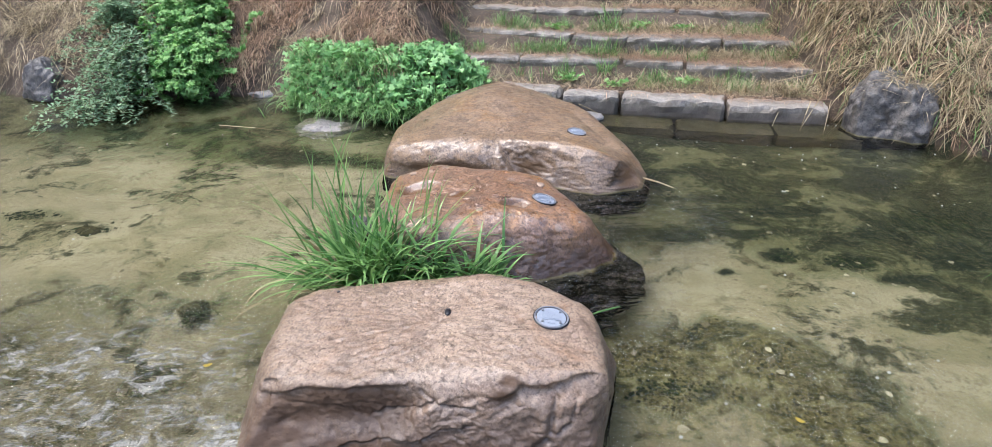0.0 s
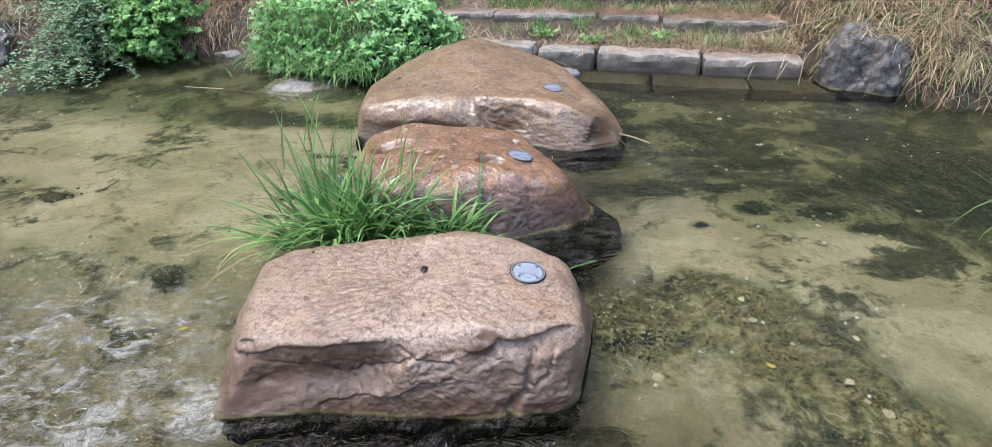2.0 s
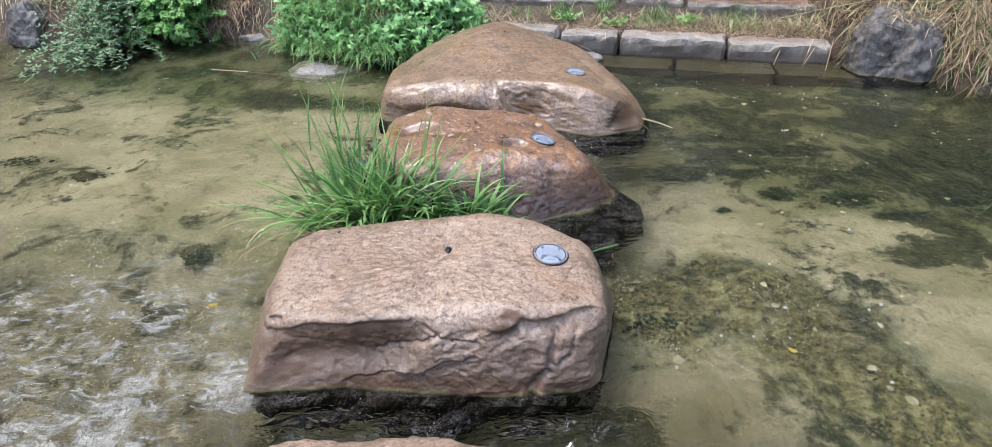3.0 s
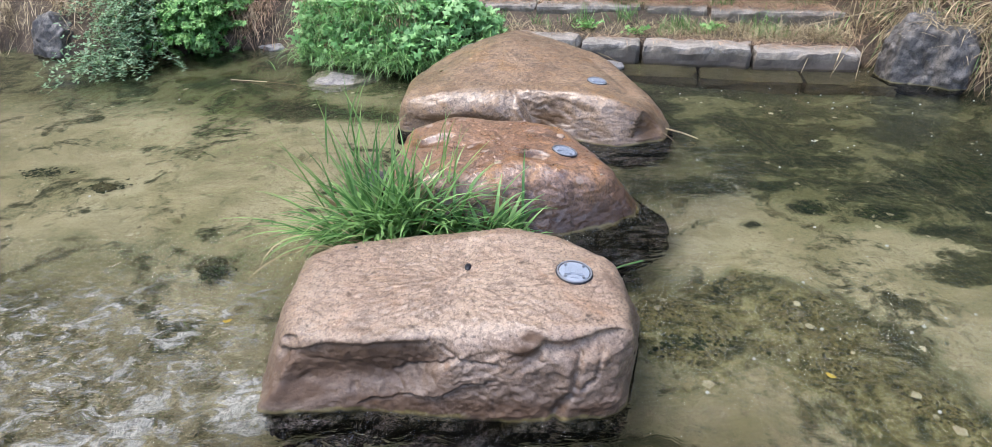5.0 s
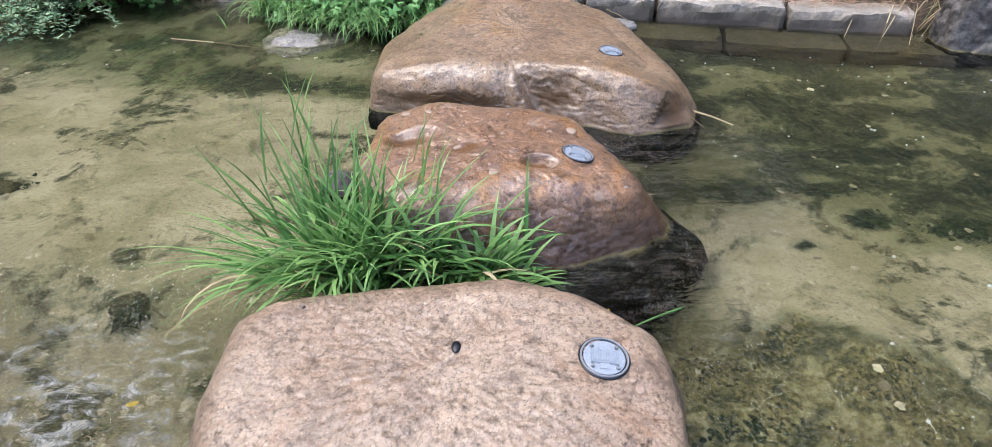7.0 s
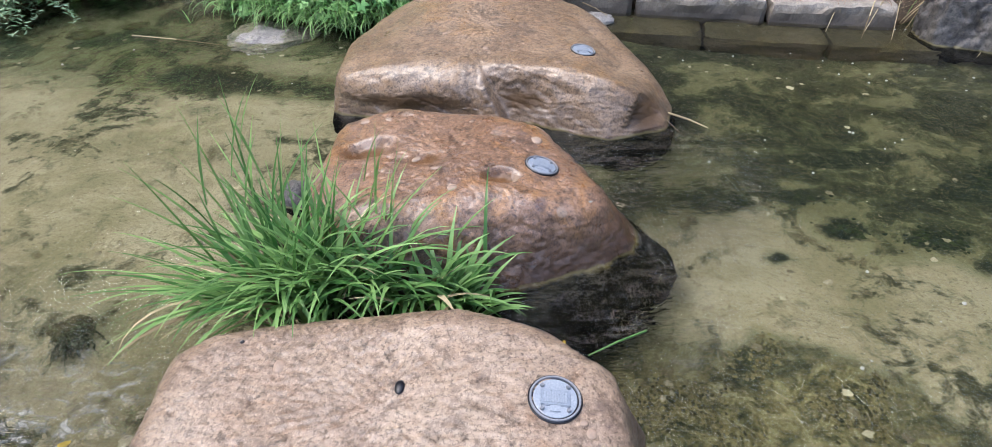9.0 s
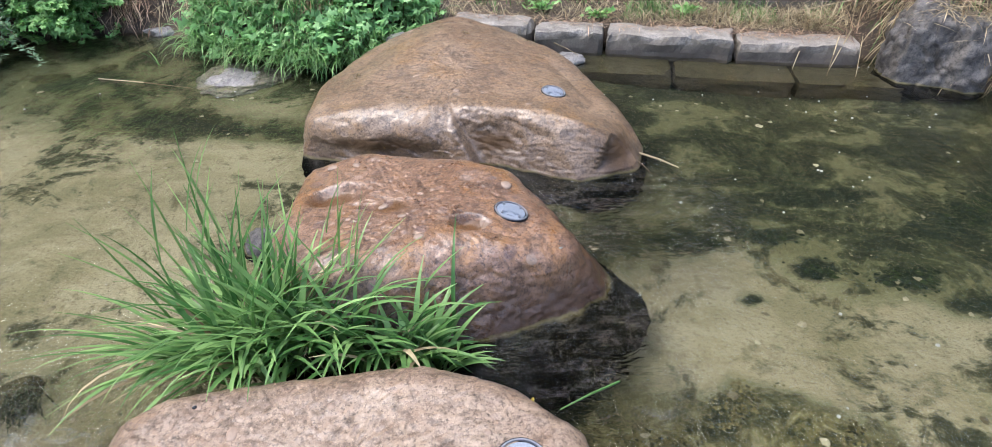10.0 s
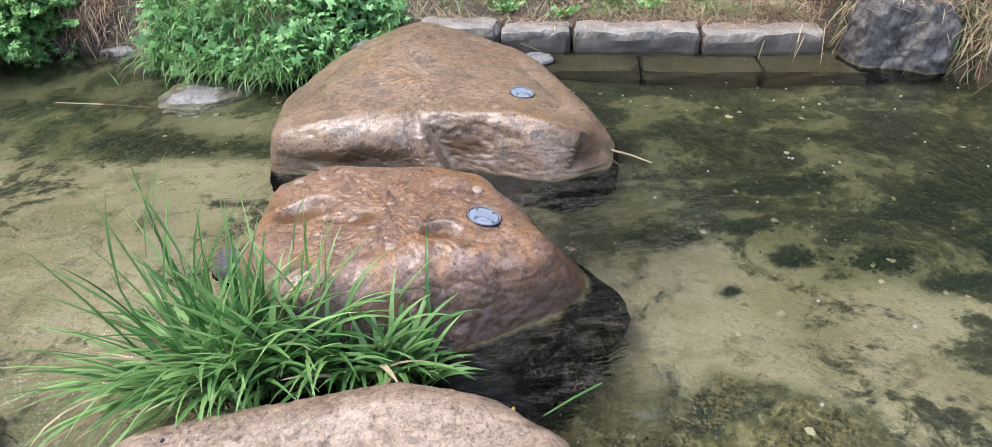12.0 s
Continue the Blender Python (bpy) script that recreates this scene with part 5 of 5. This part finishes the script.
def marker_light():
    ob = tagged(new("marker_light"), "round metal solar marker light set in a stone", "marker light", "marker lights on the stones")
    part("gasket", lathe([(0.0680, -0.03), (0.0680, 0.003), (0.066, 0.0045), (0.0645, 0.004), (0.0645, 0.0012), (0.001, 0.0012)]), M_BLACK, ob, "black rubber surround")
    part("ring", lathe([(0.064, -0.02), (0.064, 0.006), (0.063, 0.0075), (0.0595, 0.0075), (0.0585, 0.006), (0.0585, -0.002)]), M_ALU, ob, "dull cast metal ring")
    part("base_disc", lathe([(0.0545, -0.01), (0.0545, 0.0040), (0.052, 0.0048), (0.030, 0.0048), (0.001, 0.0048)]), M_LENS, ob, "pale clouded base under the plate")
    plate = part("cell_plate", box_bm(0.074, 0.046, 0.006, 0.002, (0, 0, 0.0058)), M_CELL, ob, "pale glassy plate")
    part("tab", box_bm(0.030, 0.080, 0.005, 0.002, (0, 0, 0.0052)), M_LENS, ob)
    for j in range(9):
        part("cell_bar", box_bm(0.0045, 0.030, 0.002, 0.0005, (-0.026 + j * 0.0065, 0, 0.0092)), M_LENS, plate)
    for i in range(4):
        a = math.pi / 4 + i * math.pi / 2
        screw = part("screw", lathe([(0.0055, 0.0), (0.0055, 0.009), (0.004, 0.011), (0.002, 0.0105), (0.0015, 0.009), (0.0005, 0.009)], 12), M_ALU, ob)
        screw.matrix_basis = pose(0.046 * math.cos(a), 0.046 * math.sin(a), 0.0015)
    return ob


def stone_top(i, x, y):
    """The height of a stone's finished surface."""
    return STONE_TREES[i].ray_cast(Vector((x, y, 2)), Vector((0, 0, -1)))[0].z


def seat(i, x, y, reach, turn):
    """A pose lying on the stone's mean slope within reach."""
    zs = [stone_top(i, x + dx * reach, y + dy * reach) for dx, dy in ((1, 0), (-1, 0), (0, 1), (0, -1))]
    n = Vector(((zs[1] - zs[0]) / (2 * reach), (zs[3] - zs[2]) / (2 * reach), 1)).normalized()
    m = Vector((0, 0, 1)).rotation_difference(n).to_matrix().to_4x4()
    return Matrix.Translation((x, y, sum(zs) * 0.25 - 0.0005)) @ m @ pose(0, 0, 0, 0, 0, turn)


first = marker_light()
first.matrix_world = seat(0, 0.281, 1.85, 0.06, -3)
copy_thing(first, seat(1, 0.30, 2.905, 0.06, -8))
copy_thing(first, seat(2, 0.573, 4.035, 0.06, 5))


def pebble(x, y, z, r, seed, label="small cream pebble lying on a stepping stone", material=M_PEBBLE, flat=0.28):
    rnd = random.Random(seed)
    loose_rock("pebble", x, y, z, r * rnd.uniform(0.9, 1.3), r * rnd.uniform(0.7, 1), r * flat, material, label, seed, "pebbles on the stones", "pebble", 0.3, 14, rnd.uniform(0, 180))


for j, (i, x, y, r) in enumerate(((0, 0.345, 1.79, 0.012), (0, 0.36, 1.765, 0.016), (0, -0.44, 1.97, 0.022), (0, -0.20, 2.03, 0.012), (0, 0.20, 1.93, 0.013),
                                  (1, 0.287, 3.087, 0.03), (1, -0.44, 3.27, 0.026), (1, -0.33, 3.24, 0.022), (1, 0.0, 3.02, 0.012), (1, -0.03, 2.73, 0.025), (1, -0.18, 2.93, 0.022), (1, -0.10, 2.85, 0.016), (1, 0.20, 2.83, 0.008), (1, 0.02, 3.22, 0.01),
                                  (2, 0.66, 4.30, 0.012), (2, 0.43, 3.86, 0.016), (2, 0.06, 4.04, 0.022), (2, 0.72, 4.06, 0.012), (2, -0.26, 4.9, 0.02))):
    pebble(x, y, stone_top(i, x, y) - 0.001, r, 300 + j)
loose_rock("plug", -0.106, 1.89, stone_top(0, -0.1, 1.89) - 0.001, 0.013, 0.023, 0.006, M_BLACK, "small glossy black plug in the stone top", 331, "", "plug", 0.1, 20)
loose_rock("plug", -0.57, 2.06, stone_top(0, -0.57, 2.06), 0.007, 0.006, 0.005, M_BLACK, "tiny black plug in the stone top", 332, "", "plug", 0.1, 14)

# ---- in the water ----
for j, (x, y, sx, sy) in enumerate(((-2.49, 3.26, 0.10, 0.06), (-2.9, 5.2, 0.16, 0.09), (-2.55, 5.35, 0.14, 0.08))):
    loose_rock("submerged_stone", x, y, ground_height(x, y) - 0.005, sx, sy, 0.05, M_SUBROCK, "dark silted stone lying under the water", 400 + j, "stones on the stream bed", "stone", 0.5, 26, j * 37 % 40 - 20)


def weedy_stone(x, y):
    """A dark stone on the bed with a tail of weed combed out by the current."""
    z = ground_height(x, y)
    loose_rock("submerged_stone", x, y, z + 0.01, 0.08, 0.065, 0.06, M_SUBROCK, "dark weed-covered stone lying under the shallow water", 431, "stones on the stream bed", "stone", 0.6, 44, 20, rough=0.12)
    rnd, b = random.Random(77), Blades(77)
    for i in range(90):
        px, py = x + rnd.gauss(0.02, 0.03), y - 0.02 + rnd.gauss(0, 0.03)
        b.blade((px, py, z + rnd.uniform(0.02, 0.06)), -1.2 + rnd.gauss(0, 0.35), rnd.uniform(-0.2, 0.3), rnd.uniform(0.06, 0.16), rnd.uniform(0.005, 0.010), rnd.uniform(0.0, 0.6), 5)
    tagged(new("river_weed", b.mesh("river_weed", M_ALGAE)), "dark weed trailing from a submerged stone", "water weed", kind="stuff")


weedy_stone(-1.44, 2.44)


def lumps(name, label, category, material, seed, count, where, size, flat=0.6):
    """Small angular bits strewn on the bed, joined; nobody could count them."""
    rnd = random.Random(seed)
    verts, faces, made, tries = [], [], 0, 0
    while made < count and tries < count * 40:
        tries += 1
        x, y = rnd.uniform(-3.6, 3.4), rnd.uniform(0.5, 5.2)
        if rnd.random() > where(x, y):
            continue
        z = ground_height(x, y)
        if z > -0.03:
            continue
        made += 1
        r = size[0] + (size[1] - size[0]) * rnd.random() ** 2.5
        s, turn = len(verts), rnd.uniform(0, 6.3)
        for dx, dy, dz in ((1, 0, 0), (0.3, 1, 0.1), (-0.9, 0.5, 0), (-0.7, -0.7, 0.1), (0.4, -0.9, 0), (0.1, 0.1, flat), (0, 0, -0.5)):
            k = r * rnd.uniform(0.65, 1.2)
            px, py = dx * math.cos(turn) - dy * math.sin(turn), dx * math.sin(turn) + dy * math.cos(turn)
            verts.append((x + px * k, y + py * k, z + 0.15 * r + dz * k))
        for a in range(5):
            c = (a + 1) % 5
            faces += [(s + a, s + c, s + 5), (s + c, s + a, s + 6)]
    tagged(new(name, mesh_of(name, verts, faces, material, smooth=False)), label, category, kind="stuff")


def band_only(x, y):
    if y > 3.0 or x < 0.4:
        return 0.0
    return smooth01(0.30, 0.9, tuft_amount(x, y, 0.2 * noise.noise(Vector((x * 2, y * 2, 0))))) * smooth01(-0.10, 0.40, fbm((x, y, 5), 5.0))


lumps("river_weed", "olive brown weed and debris covering the stream bed", "water weed", M_WEED, 42, 20000, band_only, (0.003, 0.010), 0.6)
lumps("river_algae", "dark green algae growing on the stream bed", "algae", M_ALGAE, 43, 5000, lambda x, y: max(bell(x, px, sx * 0.8) * bell(y, py, sy * 0.8) for px, py, sx, sy in SPOTS[:5] + SPOTS[6:8] + SPOTS[12:13]) ** 2, (0.006, 0.02), 0.5)
lumps("gravel", "mixed pale and brown gravel scattered on the stream bed", "gravel", M_GRAVEL, 45, 9000, lambda x, y: 0.004 + band_only(x, y) * 0.03 + 0.6 * smooth01(-0.65, -1.2, x) * smooth01(2.3, 1.5, y), (0.004, 0.026))


def bubbles():
    rnd = random.Random(51)
    verts, faces = [], []
    for i in range(120):
        if i > 95:
            x, y = rnd.gauss(1.25, 0.45), rnd.gauss(1.9, 0.3)
            if x < 0.65:
                continue
        elif rnd.random() < 0.75:
            x, y = rnd.uniform(0.9, 3.2), rnd.uniform(3.2, 5.0)
        else:
            x, y = rnd.uniform(-3.6, -0.9), rnd.uniform(2.8, 5.0)
        if y > kerb_line(x) - 0.05:
            continue
        r = 0.002 + 0.006 * rnd.random() ** 2
        s = len(verts)
        for j, (k, z) in enumerate(((1, 0.0), (0.75, 0.6))):
            for i2 in range(6):
                verts.append((x + r * k * math.cos(i2 * 1.047), y + r * k * math.sin(i2 * 1.047), 0.002 + r * z))
        verts.append((x, y, 0.002 + r * 0.85))
        for i2 in range(6):
            q = (i2 + 1) % 6
            faces += [(s + i2, s + q, s + 6 + q, s + 6 + i2), (s + 6 + i2, s + 6 + q, s + 12)]
    tagged(new("foam_bubbles", mesh_of("foam_bubbles", verts, faces, M_FOAM)), "tiny white bubbles and seeds floating on the water", "foam", kind="stuff")


bubbles()


def stick(a, b, r, label, material):
    s = Blades(1)
    mid = (Vector(a) + Vector(b)) / 2 + Vector((0, 0, 0.006))
    s.stalk(a, mid, r, r * 0.9, 6)
    s.stalk(mid, b, r * 0.9, r * 0.5, 6)
    tagged(new("stick", s.mesh("stick", material)), label, "stick")


stick((1.00, 3.77, 0.015), (1.17, 3.63, 0.004), 0.006, "short pale reed stem caught beside the stone", M_STRAW)
stick((0.95, 3.74, 0.02), (1.04, 3.56, -0.01), 0.003, "thin dark twig caught beside the stone", M_TWIG)
stick((2.35, 5.0, 0.10), (2.25, 4.85, 0.005), 0.004, "dry stem hanging from the kerb to the water", M_STRAW)


def reed(x, y):
    """A few reed leaves rising from the water off the side of the path."""
    ob = tagged(new("reed_tuft"), "a few green reed leaves standing in the water", "reed")
    for head, lift, ln, droop in ((3.10, 0.62, 0.74, 0.15), (3.22, 0.95, 0.80, 2.3), (3.35, 0.9, 0.72, 2.8), (0.5, 1.2, 0.6, 1.0), (1.5, 1.3, 0.6, 0.8)):
        b = Blades(61)
        b.blade((x, y, -0.12), head, lift, ln, 0.016, droop, 10)
        part("blade", b.mesh("blade", M_GRASS), M_GRASS, ob)


reed(3.06, 2.63)


def small_reed(x, y):
    ob = tagged(new("reed_tuft"), "two bent pale green reed leaves standing in the shallows", "reed")
    for head, lift, ln, droop in ((3.3, 1.4, 0.26, 1.9), (0.2, 1.4, 0.24, 2.2), (2.4, 1.3, 0.2, 1.6)):
        b = Blades(62)
        b.blade((x, y, -0.06), head, lift, ln, 0.010, droop, 8)
        part("blade", b.mesh("blade", M_GRASS), M_GRASS, ob)


small_reed(-2.12, 5.28)


def floating_leaf(x, y, z, r, turn, label, material, tilt=0.0):
    """A small curled leaf: a rounded blade with a raised rim."""
    bm = bmesh.new()
    mid = bm.verts.new((0, 0, -0.10 * r))
    rim = [bm.verts.new((r * math.cos(a) * (1.5 if math.cos(a) > 0 else 1.1), r * 0.7 * math.sin(a), 0.16 * r * math.cos(2 * a))) for a in [i * math.pi / 6 for i in range(12)]]
    for i in range(12):
        bm.faces.new((mid, rim[i], rim[(i + 1) % 12]))
    bmesh.ops.solidify(bm, geom=bm.faces[:], thickness=0.0008)
    me = bpy.data.meshes.new("leaf")
    bm.to_mesh(me)
    bm.free()
    me.materials.append(material)
    ob = new("leaf", me)
    ob.matrix_world = pose(x, y, z, tilt, 0, turn)
    tagged(ob, label, "leaf")


floating_leaf(-1.10, 1.90, 0.006, 0.014, 20, "small yellow leaf floating on the water", M_YELLOW)
floating_leaf(0.32, 2.06, stone_top(0, 0.32, 2.06) + 0.003, 0.007, 70, "tiny orange leaf scrap lying on a stepping stone", M_YELLOW)
floating_leaf(0.47, 2.74, stone_top(1, 0.47, 2.74) + 0.004, 0.006, 10, "tiny white petal stuck to a stepping stone", M_FOAM, 30)
floating_leaf(1.15, 1.62, 0.006, 0.013, 140, "small yellowish leaf drifting on the water", M_YELLOW)
stick((-2.42, 5.02, 0.004), (-1.70, 4.80, 0.008), 0.004, "long pale stalk lying on the shallow water", M_STRAW)
stick((2.60, 5.02, 0.16), (2.42, 4.72, 0.01), 0.004, "bent straw hanging over the kerb into the water", M_STRAW)
stick((2.72, 5.10, 0.18), (2.46, 4.78, 0.03), 0.004, "pale straw sticking out beside the kerb", M_STRAW)
stick((2.78, 5.05, 0.15), (2.60, 4.70, 0.005), 0.003, "dry stem leaning from the bank to the water", M_STRAW)
stick((2.35, 5.15, 0.30), (3.05, 5.05, 0.46), 0.004, "long arched straw lying over the boulder", M_STRAW)
stick((0.70, 5.22, 0.10), (0.86, 5.10, 0.05), 0.004, "broken twig lying by the kerb", M_STRAW)
stick((0.62, 2.30, 0.012), (0.42, 2.20, 0.012), 0.004, "pale green stalk floating behind the stone", M_GRASS)
